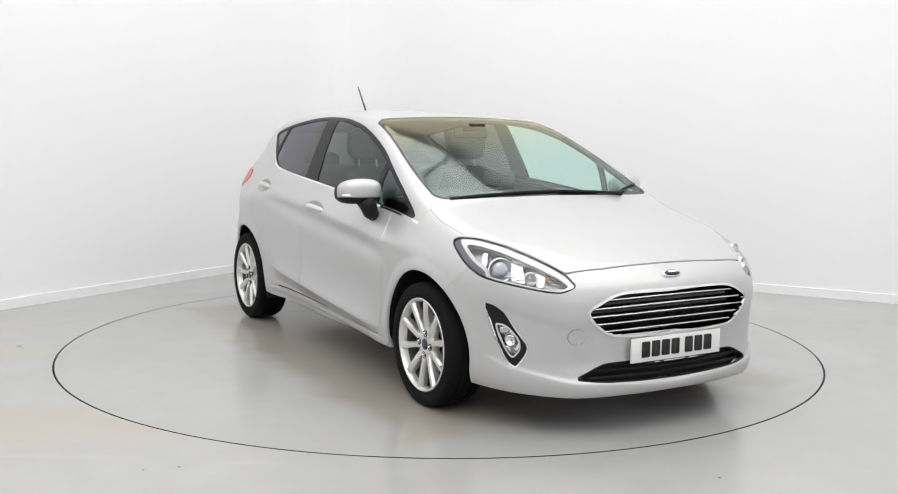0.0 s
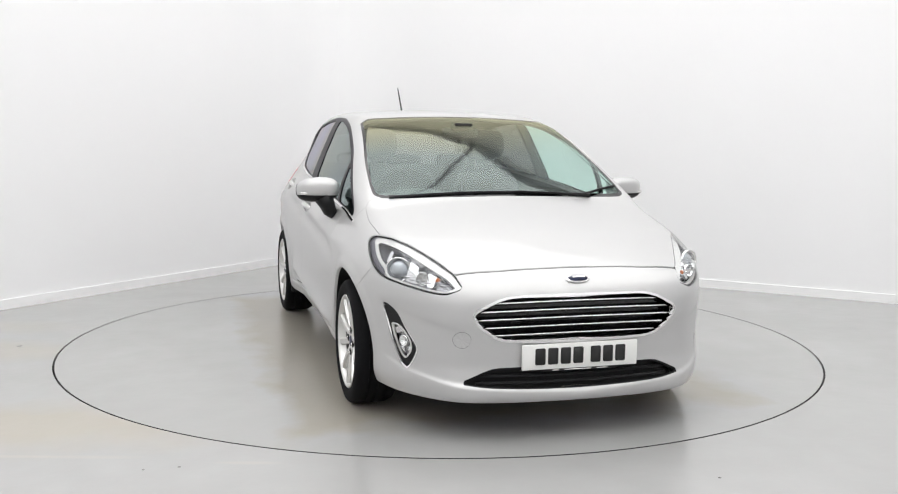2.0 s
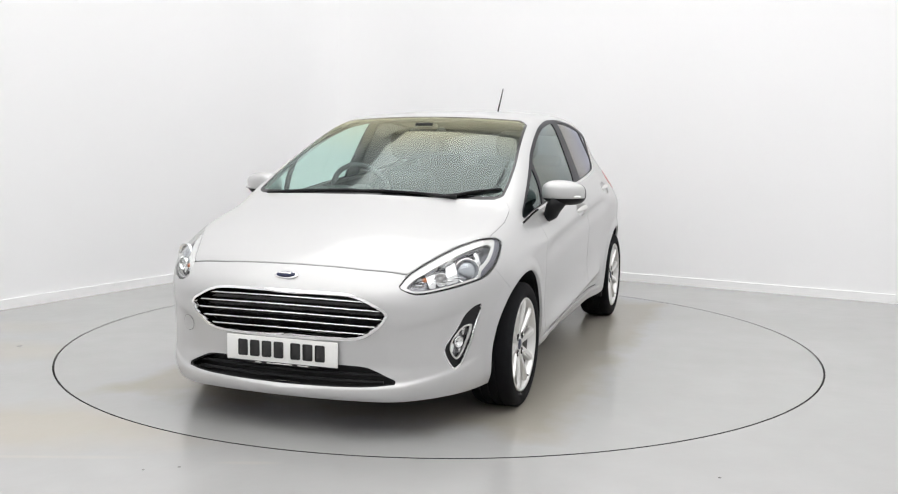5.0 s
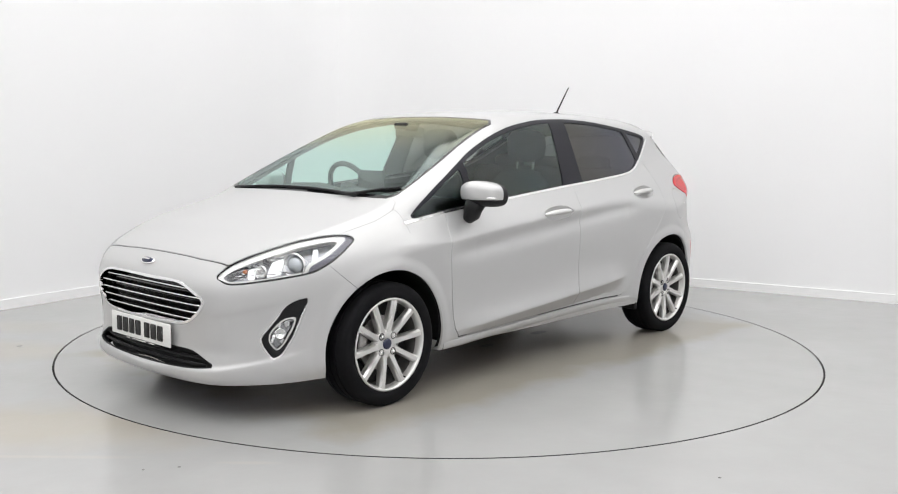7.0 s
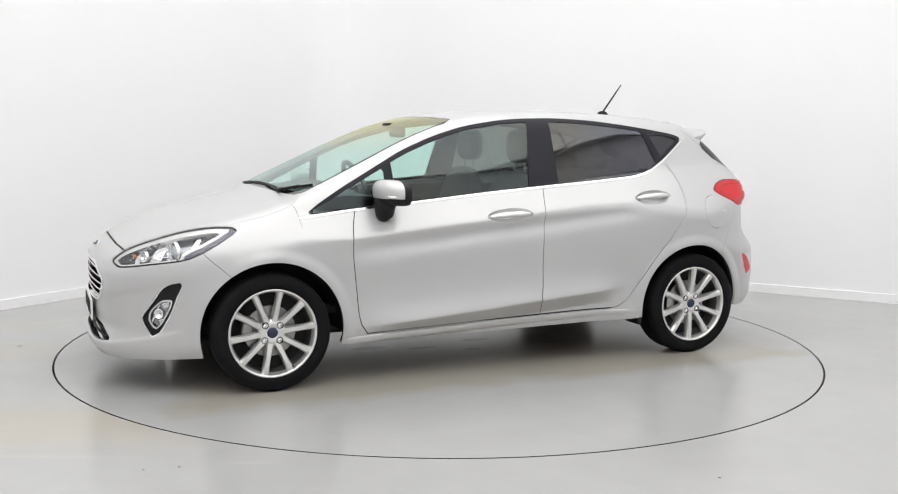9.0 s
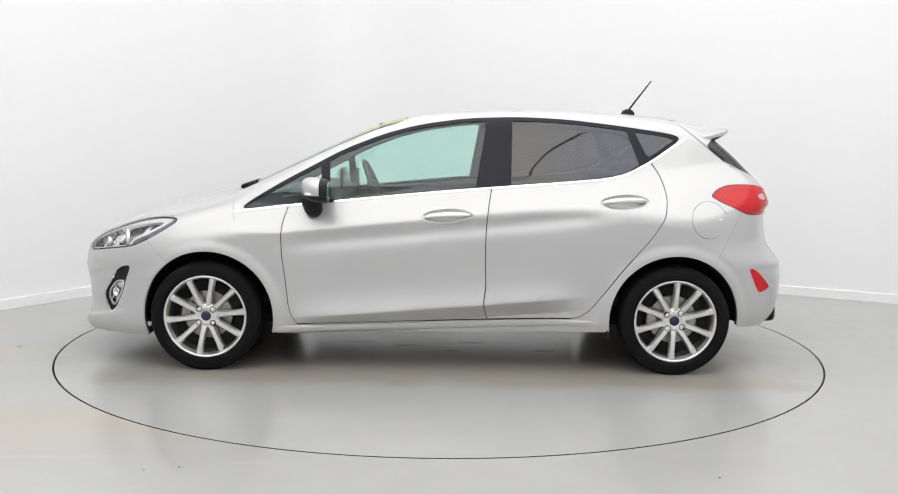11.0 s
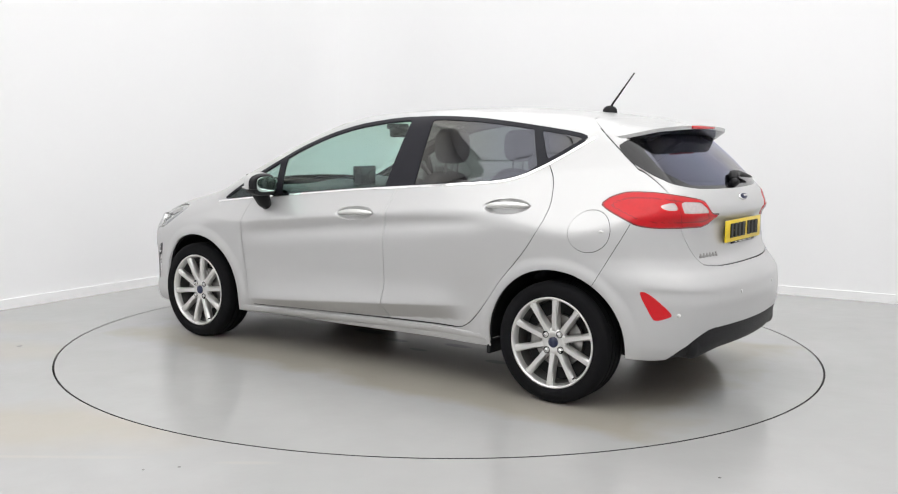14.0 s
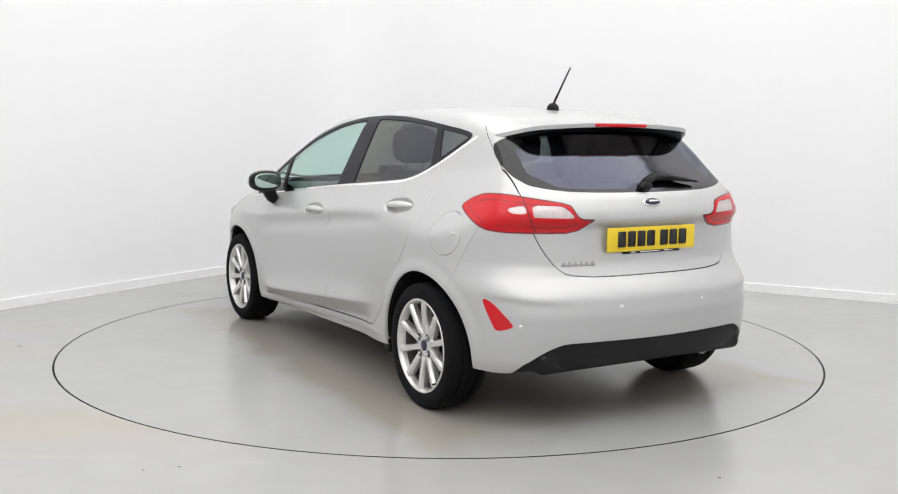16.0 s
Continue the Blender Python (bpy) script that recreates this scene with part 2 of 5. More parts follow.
DIR_L = Vector((-0.5225, -0.8526, 0))
DIR_R = Vector((0.871, -0.491, 0))


def wall_line():
    """The foot of the walls: left wall, rounded corner, right wall, and the walls behind the camera."""
    r = 0.9
    a, c = CORNER + DIR_L * r, CORNER + DIR_R * r
    arc = []
    for i in range(17):
        s = i / 16
        arc.append(a * (1 - s) ** 2 + CORNER * 2 * s * (1 - s) + c * s ** 2)
    return arc


def build_room():
    arc = wall_line()
    far_l, far_r = CORNER + DIR_L * 13.0, CORNER + DIR_R * 9.0
    back = far_r + DIR_L * 13.0
    H = CEIL
    spans = {"wall_west": [far_l] + arc[:9], "wall_north": arc[8:] + [far_r], "wall_east": [far_r, back], "wall_south": [back, far_l]}
    centre = Vector((0, -2, 0))
    for name, line in spans.items():
        bm, bs = bmesh.new(), bmesh.new()
        outward = []
        for i, p in enumerate(line):
            d = (line[min(i + 1, len(line) - 1)] - line[max(i - 1, 0)]).normalized()
            n = Vector((d.y, -d.x, 0))
            outward.append(n if n.dot(p - centre) > 0 else -n)
        for (b, off0, off1, z0, z1) in ((bm, 0.0, 0.15, -0.05, H), (bs, -0.015, 0.0, 0.0, 0.07)):
            rings = []
            for p, o in zip(line, outward):
                q0, q1 = p + o * off0, p + o * off1
                rings.append([b.verts.new(v) for v in ((q0.x, q0.y, z0), (q0.x, q0.y, z1), (q1.x, q1.y, z1), (q1.x, q1.y, z0))])
            for p, q in zip(rings, rings[1:]):
                for i in range(4):
                    b.faces.new((p[i], q[i], q[(i + 1) % 4], p[(i + 1) % 4]))
            bmesh.ops.recalc_face_normals(b, faces=b.faces)
        w = part(name, bm, WALL, None, angle=40)
        tagged(w, "smooth white painted studio wall", "wall", kind="structure")
        s = part("baseboard", bs, SKIRT, None, angle=40)
        tagged(s, "low white painted skirting board along the wall", "baseboard", kind="structure")
    # floor with a round opening for the turntable
    n = 192
    bm = bmesh.new()
    ring = [bm.verts.new((R_DISC * math.cos(2 * math.pi * i / n), R_DISC * math.sin(2 * math.pi * i / n), 0)) for i in range(n)]
    out = [bm.verts.new((14 * math.cos(2 * math.pi * i / n), 14 * math.sin(2 * math.pi * i / n) - 3, 0)) for i in range(n)]
    low = [bm.verts.new((v.co.x, v.co.y, -0.05)) for v in ring]
    for i in range(n):
        j = (i + 1) % n
        bm.faces.new((ring[i], out[i], out[j], ring[j]))
        bm.faces.new((low[i], ring[i], ring[j], low[j]))
    f = part("floor", bm, FLOOR, None, smooth=False)
    tagged(f, "glossy grey painted concrete studio floor with faint stains", "floor", kind="structure")
    bm = bmesh.new()
    bmesh.ops.create_circle(bm, cap_ends=True, segments=n, radius=R_DISC + 0.05, matrix=Matrix.Translation((0, 0, -0.045)))
    g = part("floor_seam", bm, SEAM, None)
    tagged(g, "dark gap round the turntable disc", "seam", kind="structure")
    bm = bmesh.new()
    bmesh.ops.create_circle(bm, cap_ends=True, segments=n, radius=13.5, matrix=Matrix.Translation((0, -3, CEIL)))
    c = part("ceiling", bm, WALL, None)
    tagged(c, "plain white painted studio ceiling", "ceiling", kind="structure")
    # a near-continuous field of light panels in rows along the walls
    first = None
    for i in range(5):
        for j in range(4):
            c = CORNER + DIR_L * (1.45 + 2.45 * i) + DIR_R * (1.35 + 2.12 * j)
            m = Matrix.Translation((c.x, c.y, CEIL - 0.05)) @ Matrix.Rotation(math.atan2(DIR_R.y, DIR_R.x), 4, "Z")
            if first:
                copy_thing(first, m)
                continue
            first = new("ceiling_light")
            first.matrix_basis = m
            tagged(first, "large white ceiling light panel", "ceiling light", "studio ceiling lights")
            part("frame", box(2.10, 2.44, 0.05, (0, 0, 0.01), 0.006), SKIRT, first)
            part("diffuser", box(2.06, 2.40, 0.012, (0, 0, -0.022), 0.003), LAMP, first, "glowing white diffuser")


R_DISC = 2.2365


def build_turntable():
    n = 192
    bm = bmesh.new()
    r = R_DISC - 0.011
    bmesh.ops.create_cone(bm, cap_ends=True, segments=n, radius1=r, radius2=r, depth=0.04, matrix=Matrix.Translation((0, 0, -0.02)))
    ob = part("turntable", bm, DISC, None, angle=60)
    # ring added round the disc's wall, dark so the gap looks shaded
    bm = bmesh.new()
    rows = []
    for q, z in ((r, -0.04), (r, -0.001), (r + 0.001, 0.0005), (r + 0.003, 0.0005), (r + 0.004, -0.001), (r + 0.004, -0.04)):
        rows.append([bm.verts.new((q * math.cos(2 * math.pi * i / n), q * math.sin(2 * math.pi * i / n), z)) for i in range(n)])
    for p, q in zip(rows, rows[1:]):
        for i in range(n):
            bm.faces.new((p[i], q[i], q[(i + 1) % n], p[(i + 1) % n]))
    bmesh.ops.recalc_face_normals(bm, faces=bm.faces)
    part("edge_ring", bm, GAP_SHADE, ob, "dark ring added for the shade in the disc's gap", angle=40)
    tagged(ob, "flush round grey painted vehicle turntable disc", "turntable")
    return ob


# ---------- the car's skin as one smooth closed form, cut into panels ----------
def curve(*pairs, soft=0.02):
    """A smoothed line through (at, value) pairs, as a function for arrays."""
    at = np.array([p[0] for p in pairs], float)
    val = np.array([p[1] for p in pairs], float)
    order = np.argsort(at)
    at, val = at[order], val[order]
    step = 0.004
    grid = np.arange(at[0] - 0.4, at[-1] + 0.4, step)
    dense = np.interp(grid, at, val)
    lo, hi = (val[1] - val[0]) / (at[1] - at[0]), (val[-1] - val[-2]) / (at[-1] - at[-2])
    dense = np.where(grid < at[0], val[0] + lo * (grid - at[0]), dense)
    dense = np.where(grid > at[-1], val[-1] + hi * (grid - at[-1]), dense)
    k = np.exp(-0.5 * (np.arange(-60, 61) * step / soft) ** 2)
    pad = np.pad(dense, 60, mode="reflect", reflect_type="odd")
    dense = np.convolve(pad, k / k.sum(), "valid")
    return lambda v: np.interp(v, grid, dense)


def smax(a, b, k):
    h = np.clip(0.5 + 0.5 * (a - b) / k, 0, 1)
    return b + (a - b) * h + k * h * (1 - h)


def smin(a, b, k):
    return -smax(-a, -b, k)


WHEEL_X, WHEEL_Z, WHEEL_R, ARCH_R = (1.237, -1.252), 0.289, 0.291, 0.352
PLAN = curve((2.1, 0.50), (1.9, 0.66), (1.8, 0.737), (1.684, 0.786), (1.5, 0.831), (1.25, 0.853), (0.9, 0.852), (0.4, 0.853), (0, 0.855),
             (-0.5, 0.853), (-1.0, 0.853), (-1.25, 0.853), (-1.5, 0.825), (-1.7, 0.775), (-1.85, 0.70), (-2.0, 0.58), soft=0.05)
BELT = curve((1.6, 0.70), (1.1, 0.742), (0.8, 0.762), (0.4, 0.775), (0, 0.78), (-0.5, 0.778), (-1.0, 0.757), (-1.3, 0.722), (-1.5, 0.688), (-1.8, 0.62), soft=0.06)
SECTION = curve((0.08, -0.12), (0.16, -0.06), (0.22, -0.03), (0.30, -0.022), (0.4, -0.022), (0.5, -0.018), (0.6, -0.010), (0.7, -0.004), (0.8, 0.0), (1.2, 0.0), soft=0.025)
TOP = curve((2.3, 0.52), (2.05, 0.655), (1.95, 0.708), (1.87, 0.745), (1.68, 0.817), (1.52, 0.862), (1.3, 0.912), (1.13, 0.955), (1.10, 0.978), (0.964, 1.046), (0.793, 1.130), (0.602, 1.222),
            (0.45, 1.290), (0.312, 1.345), (0.113, 1.391), (-0.1, 1.407), (-0.257, 1.414), (-0.44, 1.421), (-0.805, 1.415), (-1.153, 1.392), (-1.388, 1.358), (-1.5, 1.336), (-1.75, 1.27), soft=0.035)
NOSE = curve((-0.1, 1.75), (0.06, 1.86), (0.10, 1.93), (0.14, 1.99), (0.18, 2.040), (0.24, 2.042), (0.31, 2.028), (0.42, 2.036), (0.5, 2.048), (0.58, 2.046), (0.64, 2.030),
             (0.68, 2.005), (0.72, 1.965), (0.78, 1.86), (0.9, 1.62), soft=0.014)
TAIL = curve((0.0, -1.55), (0.16, -1.76), (0.20, -1.83), (0.25, -1.91), (0.30, -1.945), (0.4, -1.962), (0.5, -1.968), (0.58, -1.958), (0.62, -1.93), (0.66, -1.895), (0.71, -1.868), (0.80, -1.858),
             (0.875, -1.856), (0.898, -1.882), (0.94, -1.876), (1.0, -1.842), (1.068, -1.775), (1.166, -1.672), (1.236, -1.590), (1.30, -1.512), (1.5, -1.26), soft=0.012)
FLOOR_LINE = curve((2.1, 0.165), (1.5, 0.18), (0.9, 0.205), (0, 0.212), (-0.9, 0.228), (-1.5, 0.262), (-1.72, 0.245), (-1.9, 0.278), (-2.0, 0.285), soft=0.04)


def shoulder(x):
    return np.where(x < 0.85, 0.820 - 0.105 * (x - 0.1), 0.7413 + 0.02 * np.minimum(x - 0.85, 0.4))


def half_width(x, z):
    s = z - shoulder(x)
    low = PLAN(x) + SECTION(z)
    soft = 0.006
    above = 0.5 * (s + np.sqrt(s * s + soft * soft)) - 0.5 * soft * 0.3
    low = low - 0.62 * smin(above, 0.125 + 0.12 * above, 0.02)
    on = np.clip((0.95 - np.abs(x + 0.05)) / 0.25, 0, 1)
    low = low - 0.016 * on * np.exp(-((s + 0.065) / 0.045) ** 2)
    zl = 0.352 - 0.082 * x
    d = z - zl
    bend = 0.5 * (np.sqrt(d * d + 0.004 ** 2) - d)
    hold = np.clip((0.84 - np.abs(x - 0.02)) / 0.3, 0, 1)
    low = low + hold * hold * (3 - 2 * hold) * (0.027 * np.exp(-(np.maximum(d, 0) / 0.082) ** 1.4) - 0.78 * np.minimum(bend, 0.075))
    for wx in WHEEL_X:
        r = np.hypot(x - wx, z - WHEEL_Z)
        k = np.clip(1 - (r - ARCH_R - 0.012) / 0.055, 0, 1)
        low = low + 0.011 * k * k * (3 - 2 * k) * np.clip((z - 0.2) / 0.2, 0, 1)
    up = BELT(x) - 0.385 * (z - 0.95) - 0.12 * np.maximum(z - 0.95, 0) ** 2
    drop = 0.965 - 0.105 * x - z
    up = up + 0.27 * 0.5 * (drop + np.sqrt(drop * drop + 0.02 ** 2)) * np.clip((1.5 - x) / 0.4, 0, 1)
    return smin(low, up, 0.025)


def skin(p):
    x, y, z = p[..., 0], np.abs(p[..., 1]), p[..., 2]
    side = y - half_width(x, z)
    crown = np.interp(x, [-1.5, 0.2, 1.1, 1.4, 2.0], [0.09, 0.095, 0.075, 0.085, 0.10])
    top = (z - (TOP(x) - crown * y * y)) * 0.93
    front = (x - (NOSE(z) - 0.18 * y ** 2 - 1.3 * y ** 6)) * 0.95
    a = (y - x) * 0.70711
    in_a = np.clip((-0.60 - a) / 0.06, 0, 1) * np.clip((a + 1.08) / 0.22, 0, 1)
    zc = 0.552 + (a + 0.64) * 0.21
    d = zc - z
    front = front + 0.95 * in_a * 0.014 / (1 + np.exp(-np.clip(d / 0.008, -30, 30))) * np.exp(-np.maximum(d, 0) / 0.10)
    zl = np.interp(a, [-1.45, -1.02, -0.79, -0.6], [0.212, 0.243, 0.284, 0.33])
    front = front - 0.95 * 0.016 / (1 + np.exp(-np.clip((zl - z) / 0.004, -30, 30))) * np.clip((-0.62 - a) / 0.1, 0, 1)
    b = (y + x) * 0.70711
    d = 0.580 + (b + 0.62) * 0.06 - z
    in_b = np.clip((-0.615 - b) / 0.03, 0, 1) * np.clip((b + 1.05) / 0.3, 0, 1)
    y8 = np.minimum(y, 0.9)
    rear = (TAIL(z) + 0.2 * y8 ** 2 + 1.3 * y8 ** 8 - x) * np.interp(z, [0.9, 1.1], [0.97, 0.72])
    rear = rear + in_b * 0.014 / (1 + np.exp(-np.clip(d / 0.006, -30, 30))) * np.exp(-np.maximum(d, 0) / 0.11)
    k = np.interp(x, [-1.6, 0.2, 1.0, 1.5], [0.085, 0.085, 0.085, 0.11])
    f = smax(side, top, k)
    f = smax(f, front, 0.07)
    return smax(f, rear, 0.055)


def skin_normal(p):
    e = 0.002
    g = np.stack([skin(p + np.eye(3)[i] * e) - skin(p - np.eye(3)[i] * e) for i in range(3)], -1)
    return g / np.maximum(np.linalg.norm(g, axis=-1, keepdims=True), 1e-9)


def skin_grid():
    """Half of the skin (y >= 0): rays from a spine, met with the form."""
    ends, zc = 1.3, 0.62
    body = np.linspace(-ends, ends, 170)
    cap = np.radians(np.linspace(0, 90, 97)[1:])
    orig = np.concatenate([np.full(96, -ends), body, np.full(96, ends)])
    tilt = np.concatenate([-cap[::-1], np.zeros(170), cap])
    phi = np.radians(np.concatenate([np.linspace(-90, -32, 62)[:-1], np.linspace(-32, 60, 136)[:-1], np.linspace(60, 90, 34)]))
    O = np.zeros((len(orig), len(phi), 3))
    O[..., 0], O[..., 2] = orig[:, None], zc
    D = np.stack([np.sin(tilt)[:, None] + 0 * phi, np.cos(tilt)[:, None] * np.cos(phi), np.cos(tilt)[:, None] * np.sin(phi)], -1)
    lo, hi = np.zeros(D.shape[:2]), np.full(D.shape[:2], 1.6)
    for _ in range(34):
        mid = 0.5 * (lo + hi)
        out = skin(O + D * mid[..., None]) > 0
        hi, lo = np.where(out, mid, hi), np.where(out, lo, mid)
    P = O + D * (0.5 * (lo + hi))[..., None]
    P[:, -1, 1] = 0
    P[:, 0, 1] = 0
    nu, nv = P.shape[:2]
    idx = np.arange(nu * nv).reshape(nu, nv)
    a, b, c, d = idx[:-1, :-1], idx[1:, :-1], idx[1:, 1:], idx[:-1, 1:]
    tris = np.concatenate([np.stack([a, c, b], -1).reshape(-1, 3), np.stack([a, d, c], -1).reshape(-1, 3)])
    V = P.reshape(-1, 3)
    area = np.linalg.norm(np.cross(V[tris[:, 1]] - V[tris[:, 0]], V[tris[:, 2]] - V[tris[:, 0]]), axis=1)
    return V, tris[area > 1e-9]


class Sheet:
    """A triangle sheet with its points' normals, that can be parted along the zero line of a value."""

    def __init__(self, V, N, T):
        self.V, self.N, self.T = V, N, T

    def part(self, g):
        V, N, T = self.V, self.N, self.T
        g = np.where(np.abs(g) < 1e-7, 1e-7, g)
        neg = g < 0
        count = neg[T].sum(1)
        inside, outside = [T[count == 3]], [T[count == 0]]
        newV, newN, base = [V], [N], len(V)
        for k in (1, 2):
            M = T[count == k]
            if not len(M):
                continue
            odd = neg[M] if k == 1 else ~neg[M]
            r = np.argmax(odd, 1)
            rows = np.arange(len(M))
            a, b, c = M[rows, r], M[rows, (r + 1) % 3], M[rows, (r + 2) % 3]
            made = []
            for p, q in ((a, b), (a, c)):
                s = (g[p] / (g[p] - g[q]))[:, None]
                newV.append(V[p] + s * (V[q] - V[p]))
                newN.append(N[p] + s * (N[q] - N[p]))
                made.append(base + rows)
                base += len(rows)
            ab, ac = made
            tip = np.stack([a, ab, ac], 1)
            rest = np.concatenate([np.stack([ab, b, c], 1), np.stack([ab, c, ac], 1)])
            (inside if k == 1 else outside).append(tip)
            (outside if k == 1 else inside).append(rest)
        V2, N2 = np.concatenate(newV), np.concatenate(newN)
        return Sheet(V2, N2, np.concatenate(inside)).tidy(), Sheet(V2, N2, np.concatenate(outside)).tidy()

    def refined(self, near, size, rounds=5):
        """Halves the edges longer than size that lie close to the line to which near() gives the distance."""
        V, N, T = self.V, self.N, self.T
        for _ in range(rounds):
            E = np.sort(np.concatenate([T[:, [0, 1]], T[:, [1, 2]], T[:, [2, 0]]]), 1)
            edges, inv = np.unique(E, axis=0, return_inverse=True)
            inv = inv.reshape(3, -1)
            a, b = V[edges[:, 0]], V[edges[:, 1]]
            length = np.linalg.norm(a - b, axis=1)
            mid = 0.5 * (a + b)
            mark = length > size
            mark[mark] = near(mid[mark]) < length[mark] * 0.75 + size
            if not mark.any():
                break
            k = np.full(len(edges), -1)
            k[mark] = len(V) + np.arange(mark.sum())
            V = np.concatenate([V, mid[mark]])
            N = np.concatenate([N, 0.5 * (N[edges[mark, 0]] + N[edges[mark, 1]])])
            m = k[inv].T
            hit = (m >= 0).sum(1)
            out = [T[hit == 0]]
            for n in (1, 2, 3):
                R, M = T[hit == n], m[hit == n]
                if not len(R):
                    continue
                if n == 3:
                    ab, bc, ca = M.T
                    A, B, C = R.T
                    out += [np.stack(t, 1) for t in ((A, ab, ca), (ab, B, bc), (ca, bc, C), (ab, bc, ca))]
                    continue
                pick = np.argmax(M >= 0, 1) if n == 1 else (np.argmax(M < 0, 1) + 1) % 3
                rows = np.arange(len(R))
                A, B, C = R[rows, pick], R[rows, (pick + 1) % 3], R[rows, (pick + 2) % 3]
                ab = M[rows, pick]
                if n == 1:
                    out += [np.stack(t, 1) for t in ((A, ab, C), (ab, B, C))]
                else:
                    bc = M[rows, (pick + 1) % 3]
                    out += [np.stack(t, 1) for t in ((ab, B, bc), (A, ab, C), (ab, bc, C))]
            T = np.concatenate(out)
        return Sheet(V, N, T)

    def tidy(self):
        """Weld equal points and drop the unused."""
        if not len(self.T):
            return self
        used = np.unique(self.T)
        key = np.round(self.V[used] * 2e5).astype(np.int64)
        _, first, inv = np.unique(key, axis=0, return_index=True, return_inverse=True)
        inv = inv.reshape(-1)
        lut = np.zeros(len(self.V), int)
        lut[used] = inv
        T = lut[self.T]
        ok = (T[:, 0] != T[:, 1]) & (T[:, 1] != T[:, 2]) & (T[:, 0] != T[:, 2])
        return Sheet(self.V[used][first], self.N[used][first], T[ok])

    def pieces(self):
        """Connected pieces, largest first."""
        lab = np.arange(len(self.V))
        while True:
            low = lab[self.T].min(1)
            nxt = lab.copy()
            for i in range(3):
                np.minimum.at(nxt, self.T[:, i], low)
            nxt = nxt[nxt]
            if (nxt == lab).all():
                break
            lab = nxt
        ids = lab[self.T[:, 0]]
        found = [Sheet(self.V, self.N, self.T[ids == k]).tidy() for k in np.unique(ids)]
        return sorted(found, key=lambda s: -len(s.T))

    def sunk(self, d):
        n = self.N / np.maximum(np.linalg.norm(self.N, axis=1, keepdims=True), 1e-9)
        return Sheet(self.V - n * d, self.N, self.T)

    def mirrored(self):
        f = np.array([1, -1, 1.0])
        return Sheet(self.V * f, self.N * f, self.T[:, ::-1])

    def joined(self, other):
        return Sheet(np.concatenate([self.V, other.V]), np.concatenate([self.N, other.N]), np.concatenate([self.T, other.T + len(self.V)])).tidy()


def creases(v):
    """Distance to the sharp feature lines of the body."""
    x, y, z = v[:, 0], v[:, 1], v[:, 2]
    side = np.where((x < 1.0) & (y > 0.6), np.minimum(np.abs(z - shoulder(x)), np.abs(z - 0.352 + 0.082 * x)), 1.0)
    a = (y - x) * 0.70711
    lip = np.abs(z - np.interp(a, [-1.45, -1.02, -0.79, -0.6], [0.212, 0.243, 0.284, 0.33]))
    brow = np.abs(z - 0.552 - (a + 0.64) * 0.21)
    b = (y + x) * 0.70711
    shelf = np.where((x < -1.5) & (b > -1.05) & (b < -0.58), np.abs(z - 0.580 - (b + 0.62) * 0.06), 1.0)
    ledge = np.where((x < -1.6) & (y < 0.62), np.abs(z - 0.888), 1.0)
    side = np.minimum(side, np.minimum(shelf, ledge))
    return np.minimum(side, np.where((x > 1.3) & (a < -0.6), np.minimum(lip, np.where(a > -1.08, brow, 1.0)), 1.0))


def settled(sheet):
    """Points drawn back onto the skin."""
    V = sheet.V.copy()
    on_axis = V[:, 1] < 1e-6
    for _ in range(2):
        V = V - skin(V)[:, None] * skin_normal(V)
        V[on_axis, 1] = 0
    return Sheet(V, skin_normal(V), sheet.T)


def whole(sheet):
    return sheet.joined(sheet.mirrored())


def rim_faces(sheet, depth):
    """The sheet with its open edges turned inward, so that it has thickness."""
    T = sheet.T
    E = np.concatenate([T[:, [0, 1]], T[:, [1, 2]], T[:, [2, 0]]])
    key = np.sort(E, 1)
    _, first, cnt = np.unique(key, axis=0, return_index=True, return_counts=True)
    edge = E[first[cnt == 1]]
    n = sheet.N / np.maximum(np.linalg.norm(sheet.N, axis=1, keepdims=True), 1e-9)
    pts = np.unique(edge)
    k = len(sheet.V)
    lut = np.zeros(k, int)
    lut[pts] = np.arange(len(pts))
    V = np.concatenate([sheet.V, sheet.V[pts], sheet.V[pts] - n[pts] * depth])
    a, b = lut[edge[:, 0]] + k, lut[edge[:, 1]] + k
    c, d = b + len(pts), a + len(pts)
    T2 = np.concatenate([T, np.stack([b, a, d], 1), np.stack([b, d, c], 1)])
    d_in = sheet.V.mean(0)
    side = sheet.V[pts] - d_in
    side = side / np.maximum(np.linalg.norm(side, axis=1, keepdims=True), 1e-9)
    N = np.concatenate([n, n[pts] * 0.6 + side * 0.4, side])
    return Sheet(V, N, T2)


def sheet_part(name, sheet, mat, parent, label="", edge=0.0):
    s = rim_faces(sheet, edge) if edge else sheet
    n = s.N / np.maximum(np.linalg.norm(s.N, axis=1, keepdims=True), 1e-9)
    return put(name, mesh_of(name, s.V, s.T, mat, n), parent, label)


